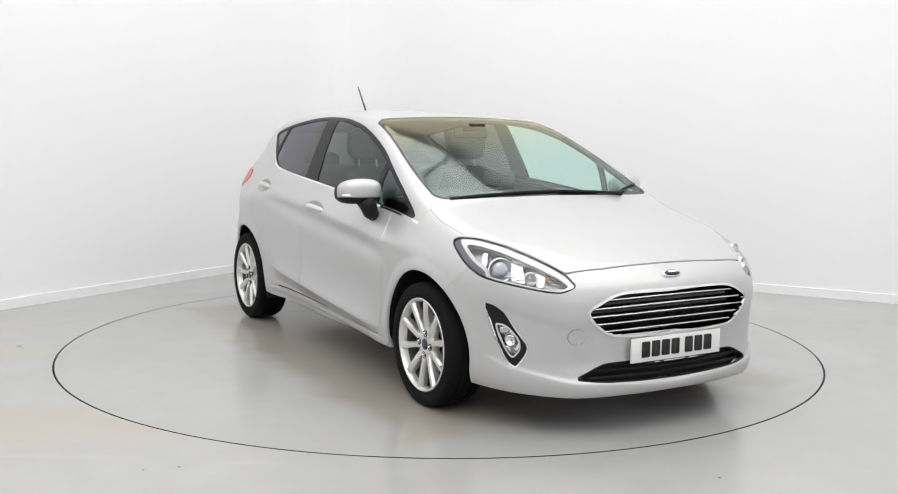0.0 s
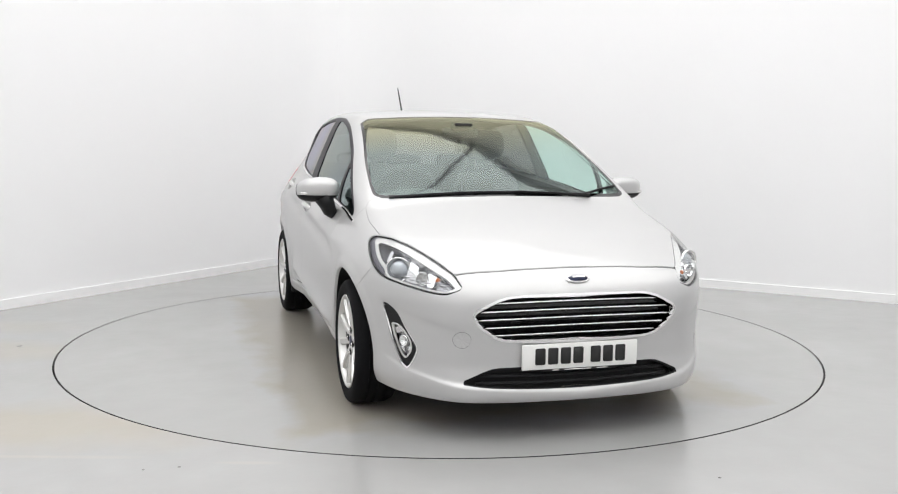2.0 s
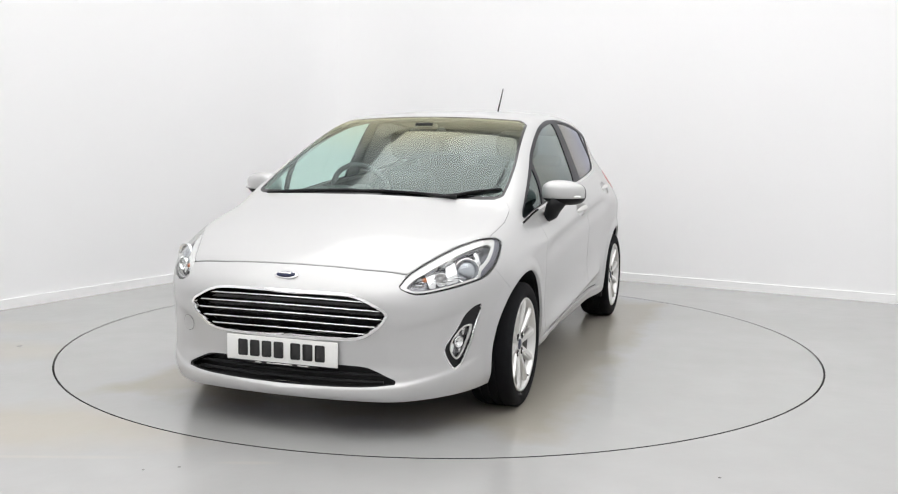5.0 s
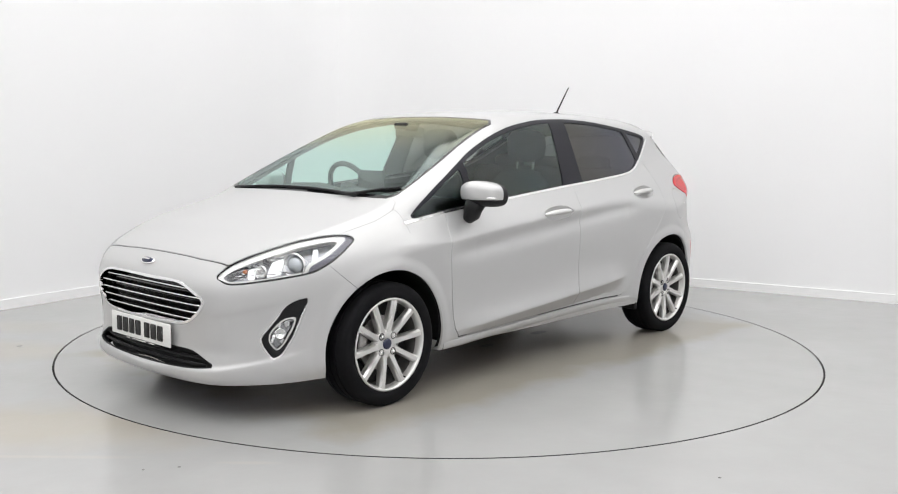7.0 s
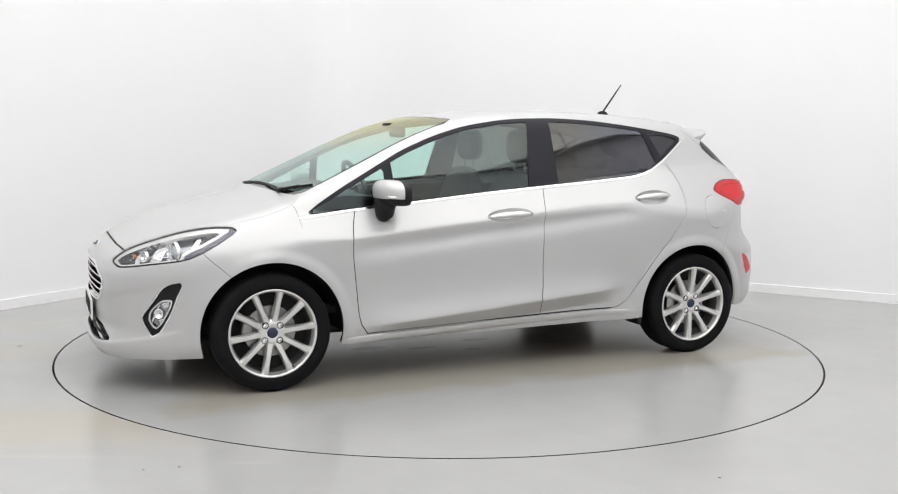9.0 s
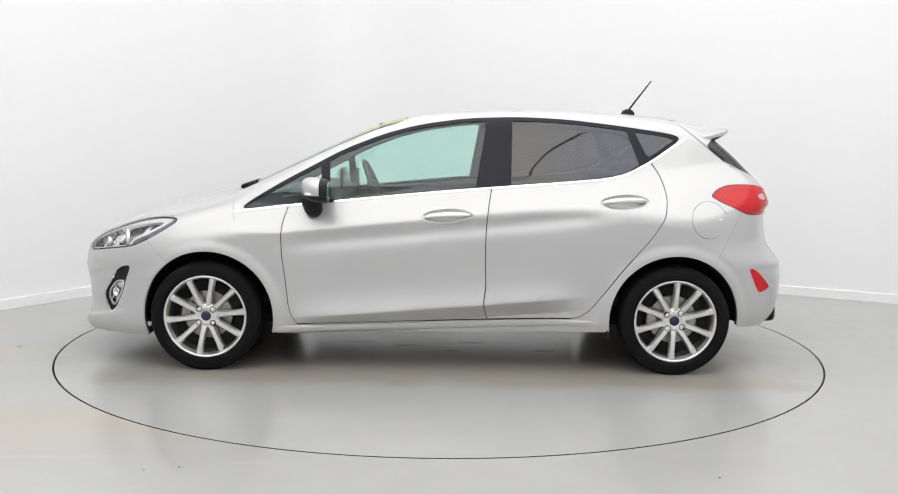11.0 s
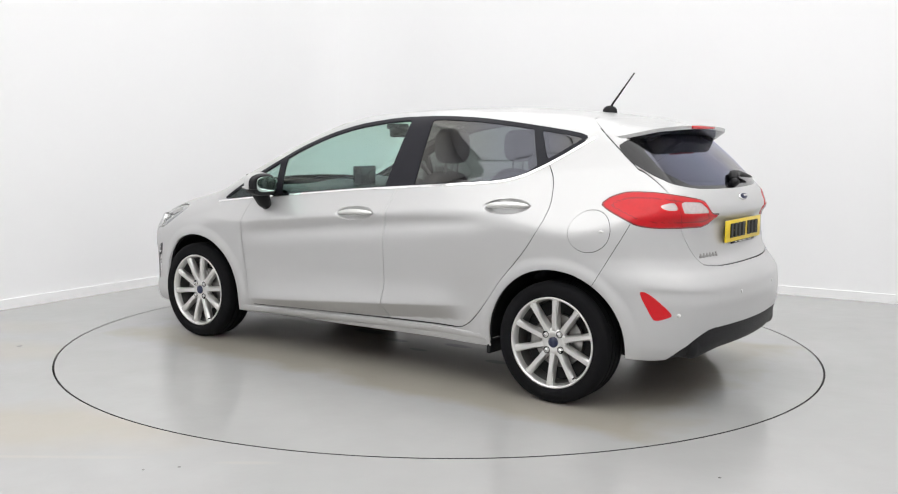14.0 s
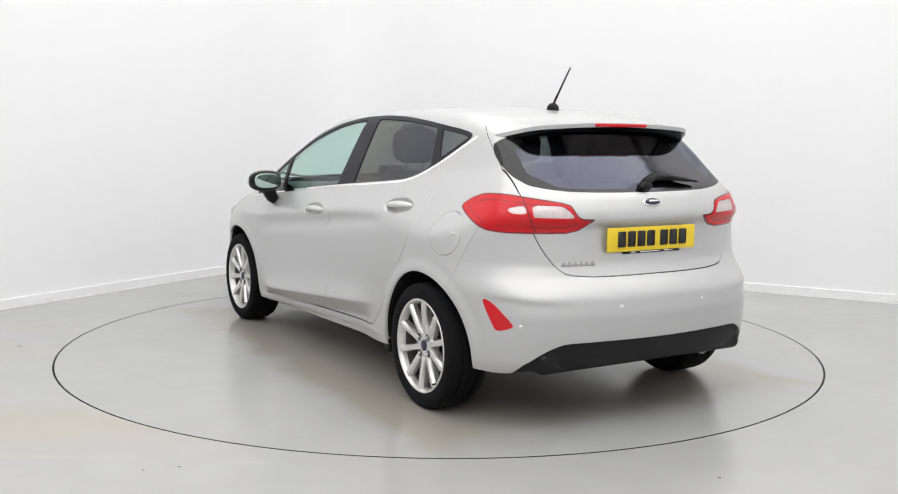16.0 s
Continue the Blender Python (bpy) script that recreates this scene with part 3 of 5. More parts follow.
# ---- outlines ----
def rounded(points, rounds=2, closed=True):
    """Corners cut twice, as a soft outline."""
    P = np.array(points, float)
    for _ in range(rounds):
        Q = np.roll(P, -1, 0) if closed else P[1:]
        A = P if closed else P[:-1]
        new_p = np.stack([A * 0.8 + Q * 0.2, A * 0.2 + Q * 0.8], 1).reshape(-1, P.shape[1])
        P = new_p if closed else np.concatenate([P[:1], new_p, P[-1:]])
    return P


def to_line(U, P, closed):
    Q = np.roll(P, -1, 0) if closed else P[1:]
    A = P if closed else P[:-1]
    best = np.full(len(U), 1e9)
    for a, b in zip(A, Q):
        ab = b - a
        s = np.clip(((U - a) @ ab) / max(ab @ ab, 1e-12), 0, 1)
        best = np.minimum(best, np.linalg.norm(U - a - s[:, None] * ab, axis=1))
    return best


def outline(U, P):
    """Signed distance to a closed outline: below zero inside."""
    d = to_line(U, P, True)
    x, y = U[:, 0], U[:, 1]
    inside = np.zeros(len(U), bool)
    for (x1, y1), (x2, y2) in zip(P, np.roll(P, -1, 0)):
        if y1 == y2:
            continue
        hit = ((y1 > y) != (y2 > y)) & (x < (x2 - x1) * (y - y1) / (y2 - y1) + x1)
        inside ^= hit
    return np.where(inside, -d, d)


def flat(V, view):
    x, y, z = V[:, 0], V[:, 1], V[:, 2]
    if view == "side":
        return np.stack([x, z], 1)
    if view == "front" or view == "rear":
        return np.stack([y, z], 1)
    if view == "top":
        return np.stack([x, y], 1)
    if view == "front_corner":
        return np.stack([(y - x) * 0.70711, z], 1)
    return np.stack([(y + x) * 0.70711, z], 1)


def cut(sheet, view, P, where, grow=0.0):
    """Parts the sheet at an outline, where the test holds; returns inside and outside."""
    near = where(sheet.V)
    g = np.full(len(sheet.V), 1.0)
    g[near] = outline(flat(sheet.V[near], view), P) - grow
    return sheet.part(g)


def groove(sheet, view, P, where, width=0.0045, closed=False):
    near = where(sheet.V)
    U = flat(sheet.V, view)
    near &= ((U > P.min(0) - 0.05) & (U < P.max(0) + 0.05)).all(1)
    g = np.full(len(U), 1.0)
    g[near] = to_line(U[near], P, closed) - width / 2
    return g


# outlines of the openings and panels, metres
DLO = rounded([(1.075, 0.857), (0.995, 0.917), (0.86, 1.0), (0.689, 1.093), (0.523, 1.183), (0.325, 1.262), (0.126, 1.318), (-0.139, 1.357), (-0.432, 1.366), (-0.677, 1.355), (-0.92, 1.329),
               (-1.243, 1.285), (-1.312, 1.258), (-1.131, 1.138), (-0.999, 1.071), (-0.887, 1.042), (-0.68, 1.024), (-0.278, 0.992), (0.047, 0.965), (0.575, 0.912), (0.808, 0.889)], 1)
DLO_FOOT = rounded([(1.095, 0.847), (0.808, 0.883), (0.575, 0.906), (0.047, 0.959), (-0.278, 0.986), (-0.68, 1.018), (-0.887, 1.036), (-0.999, 1.064), (-1.131, 1.130), (-1.322, 1.254)], 2, False)
HEAD = rounded([(-1.045, 0.640), (-0.985, 0.693), (-0.905, 0.728), (-0.807, 0.762), (-0.70, 0.793), (-0.57, 0.814), (-0.465, 0.811), (-0.445, 0.787), (-0.495, 0.733), (-0.547, 0.692), (-0.605, 0.660),
                (-0.655, 0.648), (-0.733, 0.637), (-0.915, 0.613), (-0.98, 0.609)], 1)
HEAD_OUTER = np.array([(-0.455, 0.812), (-0.445, 0.787), (-0.495, 0.733), (-0.547, 0.692), (-0.600, 0.662)])
HEAD_FACETS = [np.array(p) for p in (((-0.745, 0.757), (-0.797, 0.742), (-0.815, 0.650), (-0.750, 0.655)), ((-0.858, 0.726), (-0.905, 0.705), (-0.900, 0.640), (-0.868, 0.640)),
                                     ((-0.600, 0.780), (-0.622, 0.775), (-0.622, 0.680), (-0.595, 0.700)))]
FOG = rounded([(-0.633, 0.553), (-0.69, 0.543), (-0.74, 0.514), (-0.794, 0.442), (-0.846, 0.382), (-0.835, 0.340), (-0.795, 0.284), (-0.775, 0.287), (-0.745, 0.303), (-0.69, 0.395), (-0.66, 0.475)], 1)
FOG_LAMP = rounded([(-0.684, 0.468), (-0.742, 0.462), (-0.802, 0.405), (-0.808, 0.360), (-0.773, 0.316), (-0.742, 0.343), (-0.697, 0.422)], 1)
GRILLE = rounded([(-0.1, 0.618), (0.25, 0.616), (0.31, 0.611), (0.37, 0.594), (0.468, 0.541), (0.437, 0.485), (0.374, 0.437), (0.32, 0.42), (0.18, 0.416), (-0.1, 0.412)], 1)
INTAKE = rounded([(-0.1, 0.316), (0.33, 0.314), (0.385, 0.307), (0.515, 0.247), (0.39, 0.231), (0.2, 0.223), (-0.1, 0.218)], 1)
SCREEN = rounded([(1.128, -0.2), (1.128, 0.2), (1.105, 0.536), (1.078, 0.672), (0.92, 0.668), (0.733, 0.648), (0.516, 0.612), (0.175, 0.566), (0.195, 0.32), (0.205, 0.1), (0.205, -0.2)], 1)
TAIL_LAMP = rounded([(-0.493, 0.955), (-0.542, 0.991), (-0.601, 1.013), (-0.65, 1.017), (-0.722, 1.016), (-0.81, 1.005), (-0.948, 0.983), (-0.990, 0.970), (-1.020, 0.925), (-1.036, 0.9115), (-1.086, 0.909), (-1.092, 0.908), (-1.086, 0.902), (-1.00, 0.847),
                     (-0.848, 0.848), (-0.711, 0.850), (-0.626, 0.859), (-0.570, 0.889), (-0.516, 0.926)], 1)
TAIL_WHITE_OUT = rounded([(-0.722, 0.955), (-0.779, 0.968), (-0.802, 0.966), (-0.815, 0.932), (-0.747, 0.934)], 1)
TAIL_WHITE_IN = rounded([(-0.830, 0.972), (-0.945, 0.966), (-0.962, 0.962), (-0.996, 0.935), (-1.008, 0.917), (-1.004, 0.914), (-0.846, 0.919), (-0.842, 0.922)], 1)
TAIL_SPLIT = np.array([(-0.780, 1.03), (-0.787, 1.005), (-0.823, 0.932), (-0.848, 0.850), (-0.86, 0.82)])
REAR_GLASS = rounded([(-0.2, 1.30), (0.3, 1.292), (0.5, 1.268), (0.577, 1.238), (0.597, 1.18), (0.607, 1.108), (0.604, 1.080), (0.575, 1.05), (0.5, 1.035), (0.397, 1.023), (0.215, 1.019), (-0.2, 1.016)], 1)
REFLECTOR = rounded([(-0.627, 0.565), (-0.651, 0.570), (-0.692, 0.546), (-0.778, 0.467), (-0.769, 0.454), (-0.708, 0.435), (-0.690, 0.443)], 2)
VALANCE = rounded([(-0.2, 0.388), (0.46, 0.391), (0.52, 0.385), (0.585, 0.354), (0.669, 0.284), (0.70, 0.15), (-0.2, 0.15)], 1)
DOOR_FRONT_EDGE = rounded([(0.80, 0.91), (0.833, 0.80), (0.84, 0.72), (0.836, 0.62), (0.824, 0.528), (0.801, 0.315), (0.758, 0.254)], 1, False)
DOOR_FOOT = np.array([(0.758, 0.254), (0.3, 0.268), (-0.254, 0.286), (-0.691, 0.297)])
DOOR_MID_EDGE = rounded([(-0.274, 1.01), (-0.249, 0.88), (-0.237, 0.718), (-0.239, 0.548), (-0.243, 0.469), (-0.229, 0.371), (-0.254, 0.286)], 1, False)
DOOR_REAR_EDGE = rounded([(-1.110, 1.155), (-1.176, 1.051), (-1.201, 0.942), (-1.184, 0.847), (-1.109, 0.727), (-0.964, 0.562), (-0.895, 0.467), (-0.80, 0.345), (-0.74, 0.305), (-0.691, 0.297)], 1, False)
BONNET_NOSE = np.array([(1.93, -0.2), (1.93, 0.1), (1.924, 0.33), (1.904, 0.50), (1.89, 0.53)])
BONNET_SIDE = np.array([(1.45, 0.725), (1.25, 0.735), (1.12, 0.722), (1.085, 0.70), (1.075, 0.66)])
COWL_SIDE = np.array([(1.12, 0.722), (1.105, 0.757), (1.085, 0.83)])
FENDER_SEAM = np.array([(-0.575, 0.71), (-0.547, 0.683), (-0.446, 0.59), (-0.40, 0.545)])
QUARTER_SEAM = np.array([(-0.60, 0.875), (-0.587, 0.852), (-0.445, 0.596), (-0.40, 0.51)])
GATE_EDGE = rounded([(0.609, 1.115), (0.613, 1.082), (0.622, 1.01), (0.608, 0.932), (0.586, 0.85), (0.543, 0.766), (0.494, 0.702), (0.455, 0.672), (0.31, 0.660), (-0.2, 0.662)], 1, False)
GATE_SIDE = np.array([(-1.262, 1.362), (-1.285, 1.347), (-1.349, 1.296), (-1.425, 1.233), (-1.50, 1.168), (-1.575, 1.108)])
GATE_TOP = np.array([(-1.345, -0.2), (-1.34, 0.2), (-1.30, 0.42), (-1.27, 0.49)])
A_NOSE = lambda v: v[:, 0] > 1.2
A_TAIL = lambda v: v[:, 0] < -1.2
A_SIDE = lambda v: v[:, 1] > 0.4


def on_skin(at, way):
    """Where a line from outside first meets the skin, and the skin's normal there."""
    at, way = np.array(at, float), np.array(way, float)
    way = way / np.linalg.norm(way)
    d = np.arange(0, 4, 0.002)
    P = at + d[:, None] * way
    p = P[np.argmax(skin(P) < 0)]
    return p, skin_normal(p)


def side_point(x, z, s=1):
    p, n = on_skin((x, 2.0, z), (0, -1, 0))
    return Vector((p[0], p[1] * s, p[2])), Vector((n[0], n[1] * s, n[2]))


def corner_point(a, z, front, s=1):
    """A point of the front or rear corner, given across the corner and up."""
    k = 0.70711
    if front:
        at, way = (-a * k + 3 * k, a * k + 3 * k, z), (-1, -1, 0)
    else:
        at, way = (a * k - 3 * k, a * k + 3 * k, z), (1, -1, 0)
    p, n = on_skin(at, way)
    return Vector((p[0], p[1] * s, p[2])), Vector((n[0], n[1] * s, n[2]))


def frame_on(p, n, up=(0, 0, 1)):
    """A pose at p whose z points along n."""
    z = Vector(n).normalized()
    x = Vector(up).cross(z).normalized()
    y = z.cross(x)
    m = Matrix((x, y, z)).transposed().to_4x4()
    return Matrix.Translation(p) @ m


def ellipsoid(rx, ry, rz, power=1.0, u=32, v=18, bm=None, at=(0, 0, 0)):
    bm = bm or bmesh.new()

    def pw(c):
        return math.copysign(abs(c) ** power, c)
    rings = []
    for j in range(v + 1):
        b = -math.pi / 2 + math.pi * j / v
        rings.append([bm.verts.new((at[0] + rx * pw(math.cos(b)) * pw(math.cos(2 * math.pi * i / u)), at[1] + ry * pw(math.cos(b)) * pw(math.sin(2 * math.pi * i / u)), at[2] + rz * pw(math.sin(b)))) for i in range(u)])
    for p, q in zip(rings, rings[1:]):
        for i in range(u):
            bm.faces.new((p[i], p[(i + 1) % u], q[(i + 1) % u], q[i]))
    bmesh.ops.remove_doubles(bm, verts=bm.verts, dist=1e-6)
    bmesh.ops.recalc_face_normals(bm, faces=bm.faces)
    return bm


def sliced(bm, co, no):
    """Keeps the side of the plane that its normal points to, and closes it."""
    got = bmesh.ops.bisect_plane(bm, geom=bm.verts[:] + bm.edges[:] + bm.faces[:], plane_co=co, plane_no=no, clear_inner=True)
    es = [e for e in got["geom_cut"] if isinstance(e, bmesh.types.BMEdge)]
    bmesh.ops.holes_fill(bm, edges=es)
    return bm


def build_wheel(car):
    """One wheel, its outer face towards +y, its hub at the origin."""
    bm = lathe([(0.221, -0.008), (0.2200, 0.001), (0.2165, 0.004), (0.2115, 0.003), (0.207, -0.004), (0.203, -0.020), (0.199, -0.035)], 96)
    wheel = part("wheel", bm, ALLOY, car, "ten-spoke silver alloy wheel")
    part("barrel", lathe([(0.199, -0.033), (0.194, -0.10), (0.19, -0.16)], 96), BARREL, wheel, "inner barrel with its shade put into the colour")
    prof = [(0.212, -0.012), (0.221, 0.001), (0.228, 0.006), (0.243, 0.0095), (0.262, 0.0085), (0.276, 0.004), (0.285, -0.004), (0.2895, -0.013), (0.2912, -0.028)]
    for y0 in (-0.055, -0.095, -0.135):
        prof += [(0.2915, y0 + 0.005), (0.285, y0 + 0.003), (0.285, y0 - 0.003), (0.2915, y0 - 0.005)]
    prof += [(0.290, -0.162), (0.277, -0.19), (0.25, -0.198), (0.215, -0.18)]
    part("tyre", lathe(prof, 96), RUBBER, wheel, "black rubber tyre", angle=50)
    # spokes: a raised ridge that widens towards hub and rim
    bm = bmesh.new()
    rings = []
    for r, half, crest, y_top, y_low in ((0.045, 0.021, 0.013, -0.024, -0.060), (0.075, 0.0165, 0.011, -0.017, -0.058), (0.115, 0.0150, 0.0095, -0.011, -0.052),
                                         (0.16, 0.0155, 0.0095, -0.006, -0.045), (0.195, 0.0175, 0.009, -0.003, -0.038), (0.2085, 0.022, 0.010, -0.004, -0.034)):
        rings.append([bm.verts.new(p) for p in ((-half, y_low, r), (-half, y_top - 0.012, r), (-crest, y_top, r), (crest, y_top, r), (half, y_top - 0.012, r), (half, y_low, r))])
    for p, q in zip(rings, rings[1:]):
        for i in range(6):
            bm.faces.new((p[i], p[(i + 1) % 6], q[(i + 1) % 6], q[i]))
    bm.faces.new(rings[0])
    bm.faces.new(rings[-1][::-1])
    bmesh.ops.recalc_face_normals(bm, faces=bm.faces)
    spoke = part("spoke", bm, ALLOY, wheel, angle=25)
    for i in range(1, 10):
        put("spoke", spoke.data, wheel, m=Matrix.Rotation(2 * math.pi * i / 10, 4, "Y"))
    part("hub", lathe([(0.0, -0.022), (0.026, -0.022), (0.029, -0.019), (0.050, -0.020), (0.066, -0.026), (0.071, -0.040), (0.06, -0.07)], 48), ALLOY, wheel)
    part("hub_cap", lathe([(0.0, -0.014), (0.018, -0.0145), (0.0255, -0.018), (0.026, -0.023)], 40), BADGE_BLUE, wheel, "dark blue centre cap")
    for i in range(4):
        a = radians(126 + 90 * i)
        m = pose(0.0525 * math.cos(a), 0, 0.0525 * math.sin(a))
        part("bolt_hole", lathe([(0.0, -0.0235), (0.0115, -0.0225), (0.0150, -0.0165), (0.0175, -0.0195)], 20), GAP, wheel, m=m)
        part("bolt", lathe([(0.0, -0.010), (0.0055, -0.010), (0.0085, -0.013), (0.0085, -0.024)], 6), CHROME, wheel, m=m, smooth=False)
    part("brake_disc", lathe([(0.06, -0.075), (0.128, -0.075), (0.128, -0.095), (0.06, -0.095)], 48), STEEL, wheel, angle=30)
    part("brake_caliper", box(0.06, 0.06, 0.11, (0.115, -0.085, 0.0), 0.012), STEEL, wheel)
    part("valve", lathe([(0.0, 0.002), (0.004, 0.002), (0.004, -0.02)], 8), BLACK, wheel, m=pose(0.196 * math.cos(4.0), 0, 0.196 * math.sin(4.0)))
    part("backing", lathe([(0.0, -0.105), (0.197, -0.105)], 48), GAP, wheel)
    return wheel


def build_arch_liner(car, wx, s):
    bm = bmesh.new()
    rings = []
    for r, y in ((ARCH_R + 0.004, None), (ARCH_R + 0.010, 0.70), (ARCH_R + 0.004, 0.60), (ARCH_R - 0.01, 0.52), (0.05, 0.52)):
        row = []
        for i in range(41):
            a = math.radians(-4 + 188 * i / 40)
            x, z = wx + r * math.cos(a), WHEEL_Z + r * math.sin(a)
            edge = side_point(wx + ARCH_R * math.cos(a), WHEEL_Z + ARCH_R * math.sin(a))[0].y - 0.010 if y is None else y
            row.append(bm.verts.new((x, edge * s, z)))
        rings.append(row)
    for p, q in zip(rings, rings[1:]):
        for i in range(40):
            bm.faces.new((p[i], p[i + 1], q[i + 1], q[i]))
    part("arch_liner", bm, BLACK, car, "black plastic wheel arch liner")


def plate_bars(parent):
    """The registration is left as plain dark bars in the plate's own rhythm."""
    n, cw, ch, space = 7, 0.044, 0.069, 0.0125
    total = n * cw + (n - 1) * space + 0.022
    x = -total / 2
    for i in range(n):
        if i == 4:
            x += 0.022
        part("character_bar", box(cw, ch, 0.0012, (x + cw / 2, 0.002, 0.0047), 0.004, 1), INK, parent)
        x += cw + space


def build_plate(car, at, way, mat, label):
    p, n = on_skin(at, way)
    m = Matrix.Translation(Vector(p) + Vector(way).normalized() * -0.012) @ Matrix.Rotation(radians(90 if way[0] < 0 else -90), 4, "Z") @ Matrix.Rotation(radians(90), 4, "X")
    plate = part("number_plate", box(0.520, 0.106, 0.008, (0, 0, 0), 0.003), mat, car, label, m=m)
    plate_bars(plate)
    part("plate_holder", box(0.34, 0.012, 0.006, (0, -0.058, -0.001), 0.002), BLACK, plate)
    for i in range(3):
        part("caption_bar", box((0.03, 0.12, 0.05)[i], 0.0045, 0.001, ((-0.11, -0.01, 0.10)[i], -0.058, 0.0025), 0), WHITE_LENS, plate)
    return plate


def build_badge(car, p, n, w):
    m = frame_on(Vector(p) + Vector(n) * 0.004, n)
    b = part("badge", ellipsoid(w / 2, w * 0.19, 0.009), CHROME, car, "small chrome-rimmed oval badge", m=m)
    part("badge_field", ellipsoid(w / 2 * 0.88, w * 0.19 * 0.84, 0.0165), BADGE_BLUE, b)
    part("badge_bar", box(w * 0.50, w * 0.075, 0.004, (0, 0, 0.0148), 0.001), CHROME, b)


def build_headlamp(car, sheet, s):
    side = sheet if s > 0 else sheet.mirrored()
    lamp = sheet_part("headlamp", side, CLEAR, car, "clear headlamp with chrome reflectors", 0.004)
    lamp.visible_shadow = False
    full = sheet
    U = flat(full.V, "front_corner")
    OUTER = HEAD_OUTER

    def depth_in(q):
        """How far in from the lamp's edge, from its outer edge, and 1 on its upper half."""
        W = flat(q.V, "front_corner")
        mid = np.interp(W[:, 0], [-1.04, -0.8, -0.6, -0.45], [0.628, 0.695, 0.735, 0.785])
        return -outline(W, HEAD), to_line(W, OUTER, False), 1 / (1 + np.exp(-np.clip((W[:, 1] - mid) / 0.008, -30, 30)))
    d, o, u = depth_in(full)
    rim, inner = full.part(d - (0.009 - 0.006 * u))
    d, o, u = depth_in(inner)
    smoked, inner = inner.part(o - 0.036)
    d, o, u = depth_in(inner)
    band, core = inner.part(np.minimum(d - (0.016 + 0.007 * u), o - 0.052))

    def place(name, sh, mat, depth, label=""):
        q = sh.sunk(depth)
        return sheet_part(name, q if s > 0 else q.mirrored(), mat, lamp, label, 0.02)
    place("bezel", rim, GLOSS_BLACK, 0.005, "black bezel")
    place("smoked_panel", smoked, SMOKED, 0.012, "smoked outer panel")
    place("light_guide", band, WHITE_LENS, 0.012, "pale daytime light strip")
    for P in HEAD_FACETS:
        facet, _ = cut(core, "front_corner", P, A_NOSE)
        place("reflector_facet", facet, SILVERED, 0.034, "silvered reflector facet")
    # fine steps of the reflector, and an amber bulb towards the nose
    for a, z, w, h, turn in ((-0.765, 0.748, 0.030, 0.006, 8), (-0.81, 0.737, 0.028, 0.006, 8), (-0.86, 0.662, 0.05, 0.005, -3), (-0.80, 0.668, 0.05, 0.005, -3), (-0.74, 0.676, 0.05, 0.005, 0),
                             (-0.935, 0.690, 0.022, 0.007, 14), (-0.945, 0.660, 0.030, 0.006, 4), (-0.925, 0.675, 0.012, 0.012, 20)):
        p, n = corner_point(a, z, True, s)
        part("reflector_step", box(w, h, 0.012, (0, 0, 0), 0.002), SILVERED, lamp, m=frame_on(p - n * 0.036, n) @ pose(0, 0, 0, -20, 0, turn * s))
    p, n = corner_point(-0.915, 0.683, True, s)
    part("indicator_bulb", ellipsoid(0.010, 0.010, 0.010, 1.0, 16, 10), AMBER, lamp, "amber indicator bulb", m=frame_on(p - n * 0.030, n))
    back = core.sunk(0.055)
    sheet_part("reflector_bed", back if s > 0 else back.mirrored(), LAMP_BED, lamp, "grey metallic reflector bed")
    # walls between the strip and the bed
    w = rim_faces(core.sunk(0.014), 0.045)
    keep = w.T[len(core.T):]
    wall = Sheet(w.V, w.N, keep).tidy()
    sheet_part("reflector_wall", wall if s > 0 else wall.mirrored(), LAMP_BED, lamp)
    for a, z, r, glassy in ((-0.683, 0.712, 0.050, True), (-0.832, 0.690, 0.026, False)):
        p, n = corner_point(a, z, True, s)
        fwd = Vector((0.92, 0.38 * s, 0.02)).normalized()
        m = frame_on(p - n * 0.044, fwd)
        bowl = lathe([(r * 0.25, 0.0), (r * 0.6, 0.006), (r * 0.88, 0.019), (r, 0.034), (r * 1.07, 0.035), (r * 1.07, 0.02)], 32)
        bmesh.ops.rotate(bowl, verts=bowl.verts, matrix=Matrix.Rotation(radians(90), 3, "X"))
        part("reflector", bowl, CHROME, lamp, "chrome reflector bowl", m=m)
        lens = ellipsoid(r * 0.74, r * 0.74, 0.016, at=(0, 0, 0.016)) if glassy else ellipsoid(r * 0.22, r * 0.22, 0.018, at=(0, 0, 0.012))
        part("projector_lens" if glassy else "bulb", lens, BULB_GLASS if glassy else WHITE_LENS, lamp, m=m)
    return lamp


